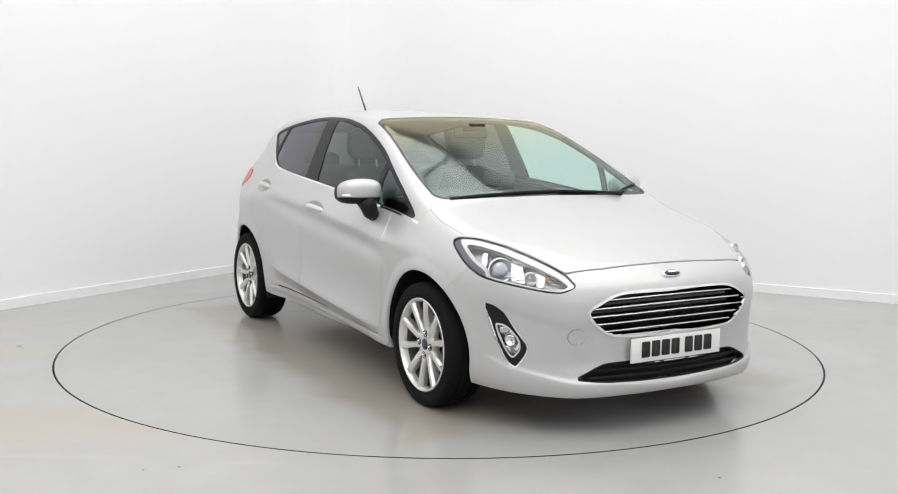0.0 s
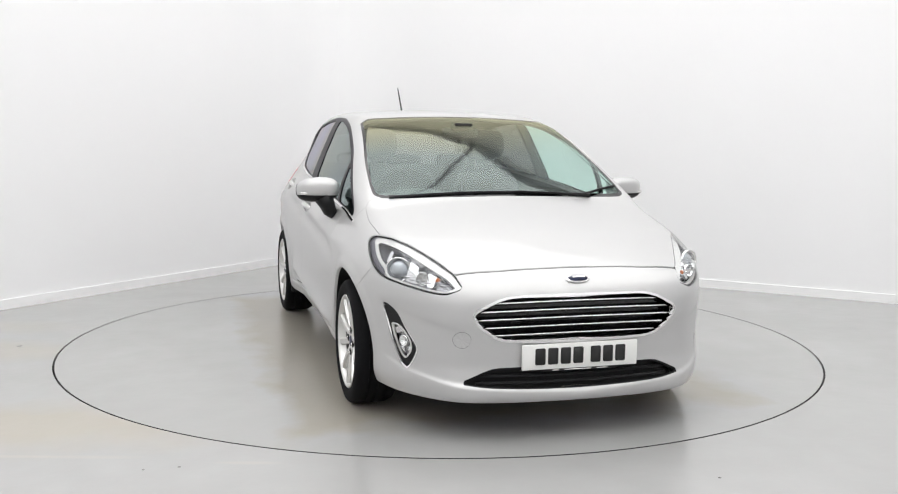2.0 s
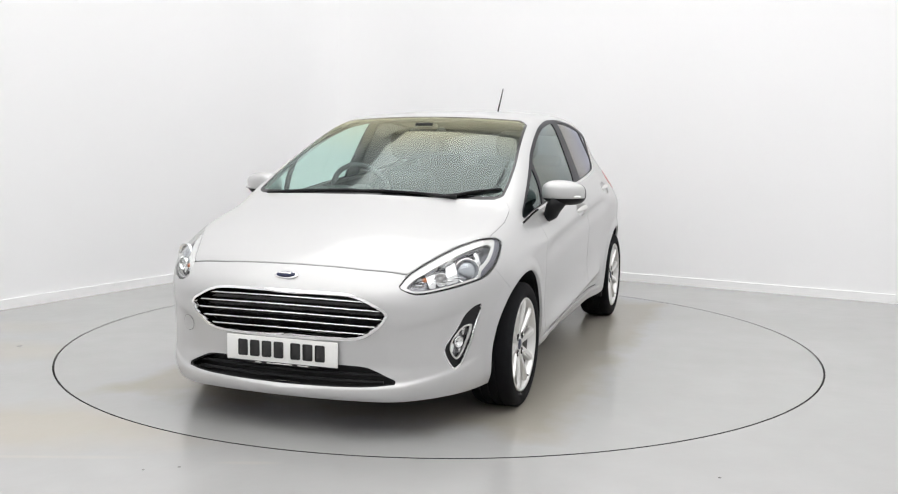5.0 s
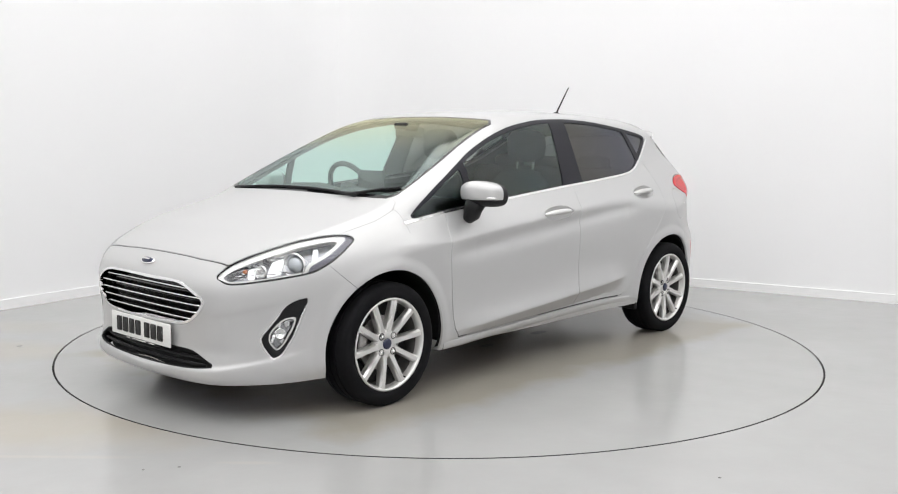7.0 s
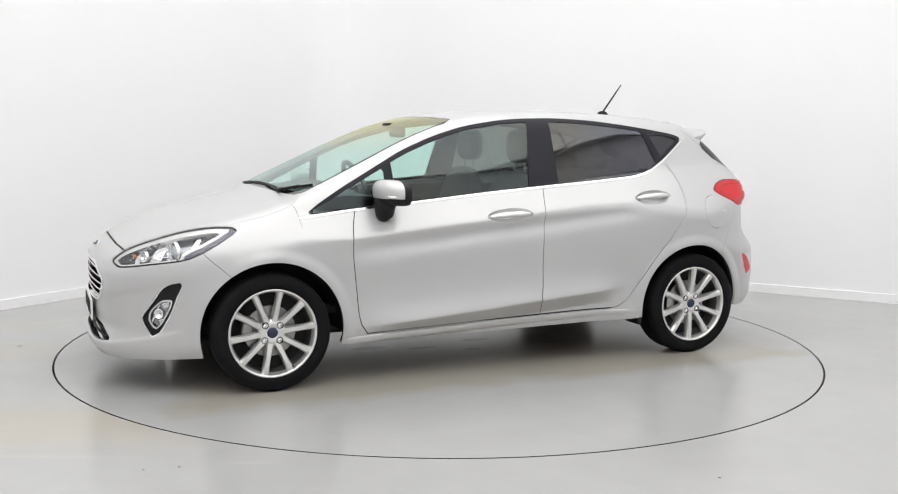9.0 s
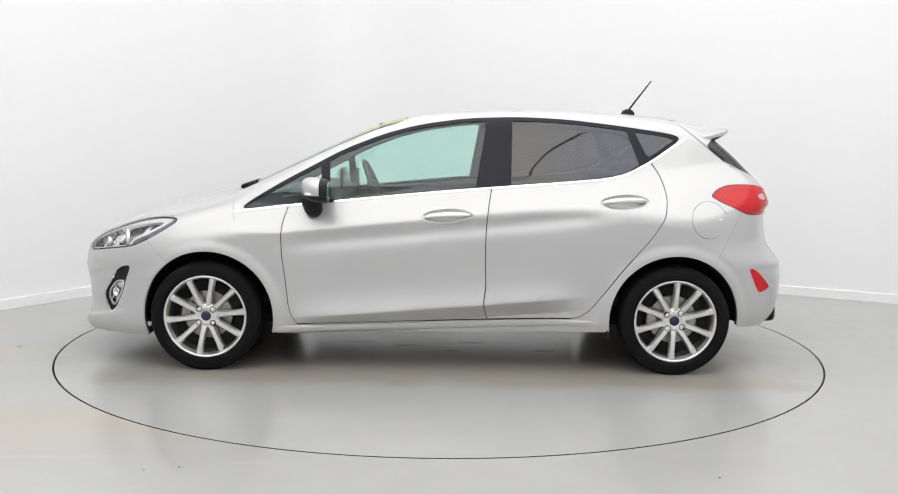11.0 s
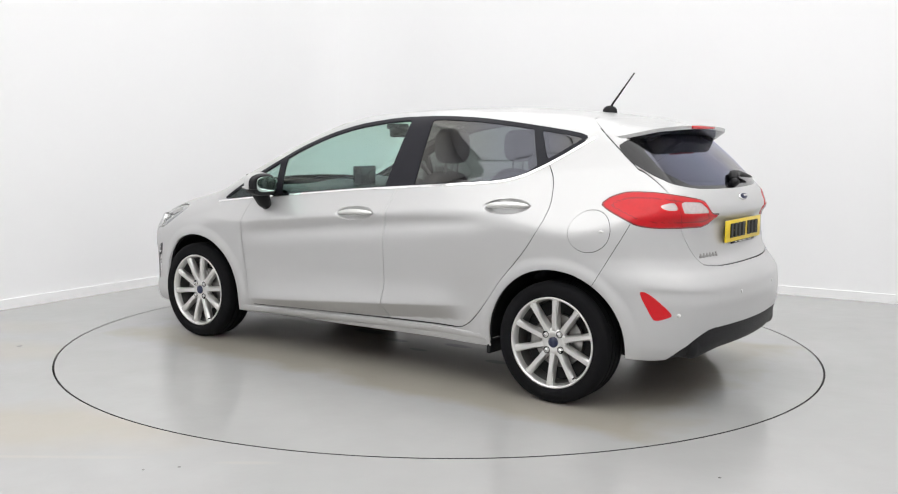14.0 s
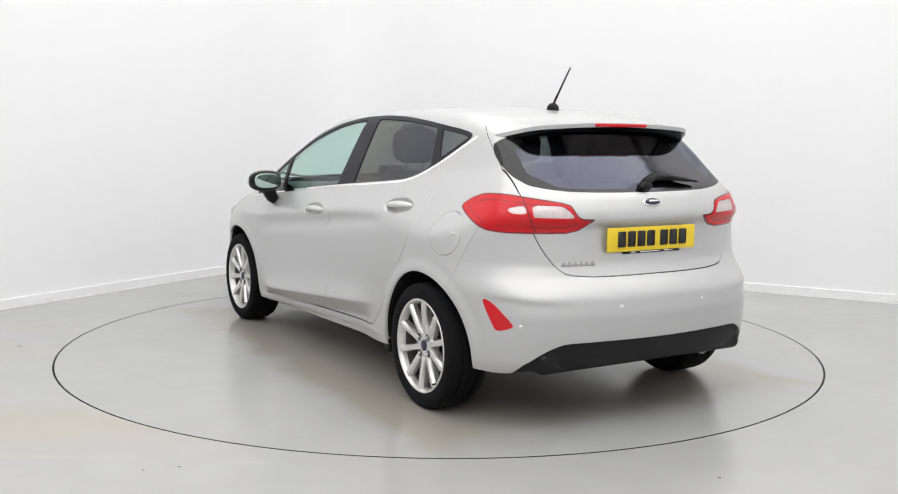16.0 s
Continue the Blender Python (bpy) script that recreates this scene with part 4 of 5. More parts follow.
def build_mirror(car, s):
    c = Vector((0.638, 0.880 * s, 0.972))
    shell = ellipsoid(0.085, 0.108, 0.064, 0.74, 40, 24)
    for v in shell.verts:
        v.co.z *= 1 - 0.9 * max(0, v.co.y * s) if v.co.z > 0 else 1
        v.co.x += -0.25 * v.co.y * s
        v.co.z += 0.10 * v.co.x
    cap = sliced(shell.copy(), (-0.056, 0, 0), (1, 0, 0))
    low = cap.copy()
    cap = sliced(cap, (0, 0, -0.026), (0, 0, 1))
    rear = sliced(cap.copy(), (-0.018, 0, 0), (-1, 0, 0))
    cap = sliced(cap, (-0.017, 0, 0), (1, 0, 0))
    low = sliced(low, (0, 0, -0.027), (0, 0, -1))
    mirror = part("door_mirror", cap, PAINT, car, "door mirror with silver cap and black base", m=Matrix.Translation(c), angle=40)
    part("lower_shell", low, BLACK, mirror, angle=40)
    part("rear_shell", rear, BLACK, mirror, angle=40)
    shell.free()
    bm = ellipsoid(0.003, 0.080, 0.044, 0.7, 28, 14, at=(-0.0585, 0.004 * s, 0.0))
    part("mirror_glass", bm, MIRROR, mirror, "mirror glass")
    bm = ellipsoid(0.03, 0.04, 0.009, 0.6, 24, 10, at=(0.030, 0.058 * s, -0.018))
    part("indicator", bm, WHITE_LENS, mirror, "clear side indicator lens")
    bm = tube([(0.035, -0.02 * s, -0.035), (0.035, -0.045 * s, -0.075), (0.03, -0.06 * s, -0.11), (0.03, -0.085 * s, -0.135)], [0.062, 0.054, 0.048, 0.032], 20, flat=0.75)
    part("mirror_foot", bm, BLACK, mirror, "black plastic foot")


def dished(sheet, cx, cz, rx, rz, depth):
    r2 = ((sheet.V[:, 0] - cx) / rx) ** 2 + ((sheet.V[:, 2] - cz) / rz) ** 2
    d = depth * np.clip(1 - r2, 0, 1) ** 0.6
    q = Sheet(sheet.V - sheet.N * d[:, None], sheet.N.copy(), sheet.T)
    fn = np.cross(q.V[q.T[:, 1]] - q.V[q.T[:, 0]], q.V[q.T[:, 2]] - q.V[q.T[:, 0]])
    N = np.zeros_like(q.V)
    for i in range(3):
        np.add.at(N, q.T[:, i], fn)
    q.N = N / np.maximum(np.linalg.norm(N, axis=1, keepdims=True), 1e-12)
    return q


def build_seat(car, x, y):
    bm = ellipsoid(0.075, 0.235, 0.34, 0.6, 28, 20)
    bmesh.ops.rotate(bm, verts=bm.verts, matrix=Matrix.Rotation(radians(-14), 3, "Y"))
    seat = part("seat", bm, FABRIC, car, "dark grey fabric seat", m=pose(x, y, 0.73))
    part("cushion", box(0.5, 0.47, 0.16, (0.26, 0, -0.28), 0.05, 3), FABRIC, seat)
    head = ellipsoid(0.05, 0.135, 0.098, 0.62, 24, 16, at=(-0.105, 0, 0.472))
    part("headrest", head, FABRIC, seat, "padded headrest")
    for k in (-0.06, 0.06):
        part("headrest_post", tube([(-0.095, k, 0.30), (-0.105, k, 0.42)], 0.006), STEEL, seat)
    return seat


def build_cabin(car):
    build_seat(car, -0.235, 0.36)
    build_seat(car, -0.235, -0.36)
    bench = part("rear_bench", box(0.16, 1.24, 0.52, (-1.02, 0, 0.80), 0.06, 3), FABRIC, car, "dark fabric rear bench")
    for y in (-0.36, 0.36, 0.0):
        part("headrest", ellipsoid(0.045, 0.12, 0.055 if y else 0.04, 0.62, 24, 14, at=(-1.06, y, 1.085)), FABRIC, bench)
    part("parcel_shelf", box(0.5, 1.16, 0.025, (-1.36, 0, 1.005), 0.008), DASH, car, "black parcel shelf")
    # dashboard: a rounded section drawn across the cabin
    bm = bmesh.new()
    sec = [(1.06, 0.915), (0.98, 0.938), (0.82, 0.950), (0.68, 0.945), (0.60, 0.925), (0.57, 0.88), (0.60, 0.78), (0.66, 0.62), (0.95, 0.55)]
    rings = []
    for y in np.linspace(-0.70, 0.70, 21):
        hump = 0.035 * math.exp(-((y + 0.36) / 0.16) ** 2) + 0.022 * math.exp(-(y / 0.12) ** 2)
        rings.append([bm.verts.new((x, y, z + (hump if 0.55 < x < 0.9 and z > 0.86 else 0))) for x, z in sec])
    for p, q in zip(rings, rings[1:]):
        for i in range(len(sec) - 1):
            bm.faces.new((p[i], q[i], q[i + 1], p[i + 1]))
    bmesh.ops.recalc_face_normals(bm, faces=bm.faces)
    dash = part("dashboard", bm, DASH, car, "black moulded dashboard")
    part("screen", box(0.02, 0.21, 0.12, (0.60, 0.0, 1.0), 0.008), GLOSS_BLACK, dash, "dark centre screen")
    part("floor_pan", box(2.5, 1.36, 0.03, (-0.25, 0, 0.36)), DASH, car)
    bm = bmesh.new()
    pts = [(0.0, 0.178 * math.cos(a), 0.178 * math.sin(a)) for a in [2 * math.pi * i / 36 for i in range(36)]]
    ring_v = []
    for i in range(36):
        a = 2 * math.pi * i / 36
        o = Vector((0, math.cos(a), math.sin(a)))
        ring_v.append([bm.verts.new(o * 0.178 + (o * math.cos(b) + Vector((1, 0, 0)) * math.sin(b)) * 0.0155) for b in [2 * math.pi * k / 10 for k in range(10)]])
    for i in range(36):
        p, q = ring_v[i], ring_v[(i + 1) % 36]
        for k in range(10):
            bm.faces.new((p[k], q[k], q[(k + 1) % 10], p[(k + 1) % 10]))
    bmesh.ops.recalc_face_normals(bm, faces=bm.faces)
    sw = part("steering_wheel", bm, DASH, car, "black steering wheel", m=pose(0.43, -0.36, 0.925, 0, 24, 0))
    part("wheel_hub", ellipsoid(0.035, 0.075, 0.06, 0.8, at=(0.015, 0, 0)), DASH, sw)
    for a in (0, 180, 270):
        part("wheel_spoke", box(0.016, 0.12, 0.035, (0.006, 0.11, 0), 0.005), STEEL if a == 270 else DASH, sw, m=pose(0, 0, 0, a))
    mirror = part("interior_mirror", box(0.03, 0.22, 0.06, (0.30, 0.0, 1.275), 0.014), GLOSS_BLACK, car, "black interior mirror")
    part("sensor_pod", box(0.10, 0.11, 0.035, (0.33, 0.0, 1.312), 0.012), BLACK, mirror)


def build_wiper(car, pivot, tip, rest, lift=0.014):
    def up(x, y):
        p, n = on_skin((x, y, 2.0), (0, 0, -1))
        return Vector(p) + Vector(n) * lift
    a, b = up(*pivot), up(*tip)
    line = [up(pivot[0] + (tip[0] - pivot[0]) * i / 8, pivot[1] + (tip[1] - pivot[1]) * i / 8) for i in range(9)]
    w = part("wiper", tube(line, [0.011, 0.010, 0.008, 0.007, 0.006, 0.006, 0.005, 0.005, 0.005], 8), BLACK, car, "black windscreen wiper")
    blade = [up(rest[0][0] + (rest[1][0] - rest[0][0]) * i / 12, rest[0][1] + (rest[1][1] - rest[0][1]) * i / 12) - Vector((0, 0, 0.006)) for i in range(13)]
    part("blade", tube(blade, 0.0055, 6, flat=1.3), BLACK, w)


def build_spoiler(car):
    bm_t, bm_b = bmesh.new(), bmesh.new()
    ny, nx = 56, 12
    top, low = [], []
    for j in range(ny + 1):
        y = -0.562 + 1.124 * j / ny
        x0 = -1.335 + 0.20 * y * y
        x1 = -1.642 + 0.10 * y * y + 17.0 * abs(y) ** 8
        p, _ = on_skin((x0, y, 2.0), (0, 0, -1))
        q, _ = on_skin((x0 - 0.06, y, 2.0), (0, 0, -1))
        z0, lead = p[2], (q[2] - p[2]) / 0.06
        z1 = 1.322 - 0.09 * y * y - 0.028 * max(0, (abs(y) - 0.42) / 0.14) ** 2
        row_t, row_b = [], []
        for i in range(nx + 1):
            s = i / nx
            x = x0 + (x1 - x0) * s
            z = z0 + lead * (x0 - x) * (1 - s) + (z1 - z0) * s * s + (z1 - z0) * s * (1 - s) + 0.003
            row_t.append(bm_t.verts.new((x, y, z)))
        row_t.append(bm_t.verts.new((x1 + 0.003, y, row_t[-1].co.z - 0.018)))
        for i in range(8):
            s = i / 7
            x = x1 + 0.004 + (0.12 * (1 - (abs(y) / 0.60) ** 2) + 0.004) * s
            row_b.append(bm_b.verts.new((x, y * (1 - 0.01 * s), row_t[-2].co.z - 0.017 - 0.030 * math.sin(s * math.pi / 2))))
        top.append(row_t)
        low.append(row_b)
    for rows, b in ((top, bm_t), (low, bm_b)):
        for p, q in zip(rows, rows[1:]):
            for i in range(len(p) - 1):
                b.faces.new((p[i], p[i + 1], q[i + 1], q[i]))
        bmesh.ops.recalc_face_normals(b, faces=b.faces)
    sp = part("spoiler", bm_t, PAINT, car, "silver roof spoiler over the rear window", angle=35)
    # the shadow beneath the spoiler is put into this black colour
    part("underside", bm_b, GLOSS_BLACK, sp, "underside in gloss black for its shadow")
    part("brake_light", box(0.012, 0.305, 0.015, (-1.6405, 0, 1.3145), 0.003), RED_LENS, sp, "red high-level brake light")


def build_car():
    car = new("car")
    tagged(car, "silver metallic five-door hatchback standing on the turntable", "car")
    V, T = skin_grid()
    S = settled(Sheet(V, skin_normal(V), T).refined(creases, 0.007, 2))
    _, S = S.part(S.V[:, 2] - FLOOR_LINE(S.V[:, 0]))
    for wx in WHEEL_X:
        g = np.hypot(S.V[:, 0] - wx, S.V[:, 2] - WHEEL_Z) - ARCH_R
        _, S = S.part(np.where(S.V[:, 1] > 0.4, g, 1.0))
    # openings
    dlo, S = cut(S, "side", DLO, A_SIDE)
    screen, S = cut(S, "top", SCREEN, lambda v: (v[:, 0] > 0.1) & (v[:, 0] < 1.25) & (v[:, 2] > 0.9))
    back_glass, S = cut(S, "rear", REAR_GLASS, lambda v: v[:, 0] < -1.36)
    head, S = cut(S, "front_corner", HEAD, A_NOSE)
    fog, S = cut(S, "front_corner", FOG, A_NOSE)
    grille, S = cut(S, "front", GRILLE, A_NOSE)
    intake, S = cut(S, "front", INTAKE, A_NOSE)
    tail, S = cut(S, "rear_corner", TAIL_LAMP, A_TAIL)
    reflector, S = cut(S, "rear_corner", REFLECTOR, A_TAIL)
    valance, S = cut(S, "rear", VALANCE, lambda v: v[:, 0] < -1.62)
    S = S.refined(lambda v: np.abs(groove(Sheet(v, v, None), "side", DLO_FOOT, A_SIDE, 0.010)), 0.006, 4)
    chrome, S = S.part(groove(S, "side", DLO_FOOT, A_SIDE, 0.010))
    # inner lining behind the paint
    lining = S.sunk(0.03)
    keep = lining.V[lining.T].mean(1)
    roof_in = (keep[:, 2] > 0.93) & (keep[:, 0] < 1.06)
    sheet_part("headlining", whole(Sheet(lining.V, -lining.N, lining.T[roof_in][:, ::-1]).tidy()), LINING, car, "pale grey cabin lining")
    sheet_part("inner_shell", whole(Sheet(lining.V, lining.N, lining.T[~roof_in]).tidy()), GAP, car)
    # handle pockets
    pockets = []
    for x, z, rx, rz in ((-0.036, 0.840, 0.137, 0.038), (-0.971, 0.922, 0.132, 0.038)):
        g = np.where(S.V[:, 1] > 0.5, np.hypot((S.V[:, 0] - x) / rx, (S.V[:, 2] - z - 0.06 * (x - S.V[:, 0])) / rz) - 1, 1.0) * 0.03
        pocket, S = S.part(g)
        pockets.append(dished(pocket, x, z, rx, rz, 0.024))
    # shut lines
    lines = [("side", DOOR_FRONT_EDGE, A_SIDE), ("side", DOOR_FOOT, A_SIDE), ("side", DOOR_MID_EDGE, A_SIDE), ("side", DOOR_REAR_EDGE, A_SIDE),
             ("top", BONNET_NOSE, lambda v: (v[:, 0] > 1.7) & (v[:, 2] > 0.6)), ("top", BONNET_SIDE, lambda v: (v[:, 0] > 1.0) & (v[:, 2] > 0.74)), ("top", COWL_SIDE, lambda v: (v[:, 0] > 1.0) & (v[:, 2] > 0.80)),
             ("front_corner", FENDER_SEAM, A_NOSE), ("rear_corner", QUARTER_SEAM, A_TAIL), ("rear", GATE_EDGE, lambda v: v[:, 0] < -1.22), ("side", GATE_SIDE, lambda v: (v[:, 1] > 0.40) & (v[:, 2] > 1.09)), ("top", GATE_TOP, lambda v: v[:, 2] > 1.25)]
    def to_gap(v):
        q = Sheet(v, v, None)
        g = np.full(len(v), 1.0)
        for view, P, where in lines:
            g = np.minimum(g, groove(q, view, P, where, 0.0028 if view.endswith("corner") else 0.009 if P is BONNET_NOSE or P is DOOR_FOOT else 0.0024 if P is BONNET_SIDE or P is COWL_SIDE else 0.0052))
        ring = np.abs(np.hypot(v[:, 0] + 1.420, v[:, 2] - 0.830) - 0.097) - 0.0015
        return np.minimum(g, np.where(v[:, 1] > 0.4, ring, 1.0))
    S = S.refined(to_gap, 0.0024, 5)
    S.N = skin_normal(S.V)
    strip, S = S.part(to_gap(S.V))
    sheet_part("panel_gap", whole(strip.sunk(0.006)), GAP, car)
    seeds = {"bonnet": (1.5, 0.1, 0.85), "front_bumper": (1.95, 0.4, 0.64), "front_wing": (0.98, 0.85, 0.7), "front_door": (0.4, 0.85, 0.6), "rear_door": (-0.6, 0.85, 0.6), "fuel_flap": (-1.42, 0.8, 0.83),
             "tailgate": (-1.86, 0.1, 0.75), "rear_bumper": (-1.95, 0.2, 0.5), "body_shell": (-0.5, 0.0, 1.41)}
    labels = {"bonnet": "silver bonnet", "front_bumper": "silver front bumper", "front_wing": "silver front wing", "front_door": "silver front door", "rear_door": "silver rear door", "tailgate": "silver tailgate",
              "rear_bumper": "silver rear bumper", "body_shell": "silver roof, pillars, quarters and sills"}
    panels = {}
    for piece in S.pieces():
        best = min(seeds, key=lambda k: np.linalg.norm(piece.V - np.array(seeds[k]), axis=1).min())
        if not panels:
            best = "body_shell"
        d = np.linalg.norm(piece.V - np.array(seeds[best]), axis=1).min()
        if best in panels or d > 0.12 or (best == "fuel_flap" and np.linalg.norm(piece.V.mean(0)[[0, 2]] - np.array([-1.42, 0.83])) > 0.02):
            best = "body_shell" if "body_shell" in panels else best
        panels[best] = panels[best].joined(piece) if best in panels else piece
    doors = {}
    for name, sh in panels.items():
        if name in ("front_door", "rear_door", "front_wing", "fuel_flap"):
            for s in (1, -1):
                if name == "fuel_flap" and s < 0:
                    fl = sheet_part("quarter_patch", sh.mirrored(), PAINT, car)
                    continue
                doors[name, s] = sheet_part(name, sh if s > 0 else sh.mirrored(), PAINT, car, labels.get(name, ""), 0.008)
        else:
            sheet_part(name, whole(sh), PAINT, car, labels.get(name, ""), 0.014)
    for s in (1, -1):
        f = (lambda q: q) if s > 0 else (lambda q: q.mirrored())
        sheet_part("chrome_strip", f(chrome.sunk(-0.0025)), CHROME, car, "thin chrome strip under the windows", 0.006)
        for k, name, (x, z, rx) in ((0, "front_door", (-0.036, 0.842, 0.122)), (1, "rear_door", (-0.971, 0.925, 0.118))):
            d = doors[name, s]
            sheet_part("handle_recess", f(pockets[k]), PAINT, d)
            p, n = side_point(x, z, s)
            bar = ellipsoid(rx, 0.0145, 0.013, 0.8, 40, 12)
            for v in bar.verts:
                v.co.z -= 0.014 * (v.co.x / rx) ** 2
                v.co.y += (-1 if s > 0 else 1) * 0.06 * v.co.x * (-1)
            part("door_handle", bar, ALLOY, d, "bright silver pull handle", m=frame_on(p + n * 0.010, n))
        # side windows: black surround with four panes
        panes = ("front_quarter_glass", "front_door_glass", "rear_door_glass", "rear_quarter_glass")
        rest = dlo
        glasses = {}
        for name in panes:
            U = flat(rest.V, "side")
            x, z = U[:, 0], U[:, 1]
            margin = outline(U, DLO) + np.interp(z - (0.975 - 0.105 * x), [0.0, 0.06], [0.004, 0.020])
            lim = {"front_quarter_glass": (0.63 + 0.05 * (z - 0.9), 9.0 + 0 * z), "front_door_glass": (-0.185 - 0.17 * (z - 1.0), 0.585 + 0.05 * (z - 0.9)),
                   "rear_door_glass": (-1.065 + 0.35 * (z - 1.12), -0.372 - 0.03 * (z - 1.0)), "rear_quarter_glass": (-9.0 + 0 * z, -1.115 + 0.45 * (z - 1.14))}[name]
            glasses[name], rest = rest.part(np.maximum(margin, np.maximum(lim[0] - x, x - lim[1])))
        sheet_part("window_surround", f(rest.sunk(0.001)), WINDOW_BLACK, car, "satin black window surround", 0.012)
        for name, sh in glasses.items():
            dark = name.startswith("rear") or name == "front_quarter_glass"
            ob = sheet_part(name, f(sh.sunk(0.005)), DARK_GLASS if name.startswith("rear") else SIDE_GLASS, car, "dark tinted glass" if name.startswith("rear") else "green tinted glass")
            ob.visible_shadow = False
        build_headlamp(car, head, s)
        # fog lamp in a black surround
        lamp, surround = cut(fog, "front_corner", FOG_LAMP, A_NOSE)
        U = flat(surround.V, "front_corner")
        lip, surround = surround.part(-(outline(U, FOG) + 0.0065 * np.clip((0.53 - U[:, 1]) / 0.05, 0.02, 1)))
        fr = sheet_part("fog_surround", f(surround.sunk(0.012)), BLACK, car, "black fog lamp surround", 0.03)
        # silvered strip added as the highlight along the bumper's painted bevel
        sheet_part("fog_edge_highlight", f(lip.sunk(0.003)), SILVERED, fr, "thin silvered strip for the highlight on the painted bevel", 0.01)
        sheet_part("fog_wall", f(fog.sunk(0.045)), GAP, fr)
        lens = sheet_part("fog_lens", f(lamp.sunk(0.006)), CLEAR, fr, "clear fog lamp lens", 0.004)
        lens.visible_shadow = False
        edge, bowl = lamp.part(-(outline(flat(lamp.V, "front_corner"), FOG_LAMP) + 0.006))
        sheet_part("fog_rim", f(edge.sunk(0.010)), WHITE_LENS, fr, "pale lamp rim", 0.01)
        sheet_part("fog_bed", f(bowl.sunk(0.028)), LAMP_BED, fr, "grey reflector bed")
        for a, z, w, h, turn in ((-0.722, 0.437, 0.022, 0.018, 20), (-0.765, 0.432, 0.018, 0.016, -15), (-0.742, 0.350, 0.016, 0.026, 25), (-0.790, 0.372, 0.014, 0.026, -20)):
            p, n = corner_point(a, z, True, s)
            part("fog_facet", box(w * 1.6, h * 1.6, 0.010, (0, 0, 0), 0.003), SILVERED, fr, m=frame_on(p - n * 0.024, n) @ pose(0, 0, 0, turn * 0.6, turn, turn))
        p, n = corner_point(-0.757, 0.395, True, s)
        cup = lathe([(0.004, 0.0), (0.014, 0.004), (0.021, 0.013), (0.024, 0.013), (0.024, 0.006)], 28)
        bmesh.ops.rotate(cup, verts=cup.verts, matrix=Matrix.Rotation(radians(90), 3, "X"))
        part("fog_bulb", cup, CHROME, fr, "small round reflector cup", m=frame_on(p - n * 0.024, n))
        # tail lamp
        outer, red = tail.part(-(outline(flat(tail.V, "rear_corner"), TAIL_LAMP) + 0.007))
        red = red.refined(lambda v: to_line(flat(v, "rear_corner"), TAIL_SPLIT, False), 0.004, 4)
        gap_s, red = red.part(np.where(A_TAIL(red.V), to_line(flat(red.V, "rear_corner"), TAIL_SPLIT, False) - 0.003, 1.0))
        w1, red = cut(red, "rear_corner", TAIL_WHITE_OUT, A_TAIL)
        w2, red = cut(red, "rear_corner", TAIL_WHITE_IN, A_TAIL)
        W = flat(red.V, "rear_corner")
        deep = -outline(W, TAIL_LAMP)
        guide, red = red.part(np.maximum(np.abs(deep - 0.030) - 0.0035, 0.87 - W[:, 1]))
        tl = sheet_part("tail_lamp", f(red.sunk(-0.003)), RED_LENS, car, "red wraparound tail lamp", 0.012)
        sheet_part("lamp_rim", f(outer.sunk(0.001)), DARK_RED, tl, "dark red lamp edge", 0.012)
        sheet_part("light_guide", f(guide.sunk(-0.0032)), DEEP_RED, tl, "deeper red light guide", 0.006)
        sheet_part("lamp_split", f(gap_s.sunk(0.004)), DARK_RED, tl)
        sheet_part("indicator_lens", f(w1.sunk(0.0)), TAIL_WHITE, tl, "clear indicator lens", 0.006)
        sheet_part("reversing_lens", f(w2.sunk(0.0)), TAIL_WHITE, tl, "clear reversing lens", 0.006)
        sheet_part("rear_reflector", f(reflector.sunk(-0.001)), RED_LENS, car, "red bumper reflector", 0.01)
        build_mirror(car, s)
        for wx in WHEEL_X:
            build_arch_liner(car, wx, s)
        # sill: a rounded strip under the doors
        bm = bmesh.new()
        rows = []
        for k in range(49):
            x = 0.868 - 1.752 * k / 48
            foot = float(np.interp(x, DOOR_FOOT[::-1, 0], DOOR_FOOT[::-1, 1])) - 0.006
            out = side_point(x, foot, 1)[0].y
            full = min(1.0, k / 7, (48 - k) / 7)
            rows.append([bm.verts.new((x, (out + u) * s, foot + w)) for u, w in ((-0.03, 0.0), (-0.002, -0.001), (0.007 * full - 0.001, -0.005), (0.008 * full - 0.001, -0.012), (0.003 * full - 0.001, -0.030), (-0.006, -0.042), (-0.03, -0.048), (-0.07, -0.050))])
        for p, q in zip(rows, rows[1:]):
            for k in range(7):
                bm.faces.new((p[k], p[k + 1], q[k + 1], q[k]))
        bm.faces.new(rows[0])
        bm.faces.new(rows[-1])
        bmesh.ops.recalc_face_normals(bm, faces=bm.faces)
        part("side_sill", bm, PAINT, car, "silver sill strip under the doors", angle=50)
        # mud flaps behind the wheels
        part("front_flap", box(0.016, 0.10, 0.04, (1.588, 0.67 * s, 0.186), 0.006), BLACK, car)
        part("mud_flap", box(0.025, 0.14, 0.07, (-0.893, 0.755 * s, 0.222), 0.008), BLACK, car)
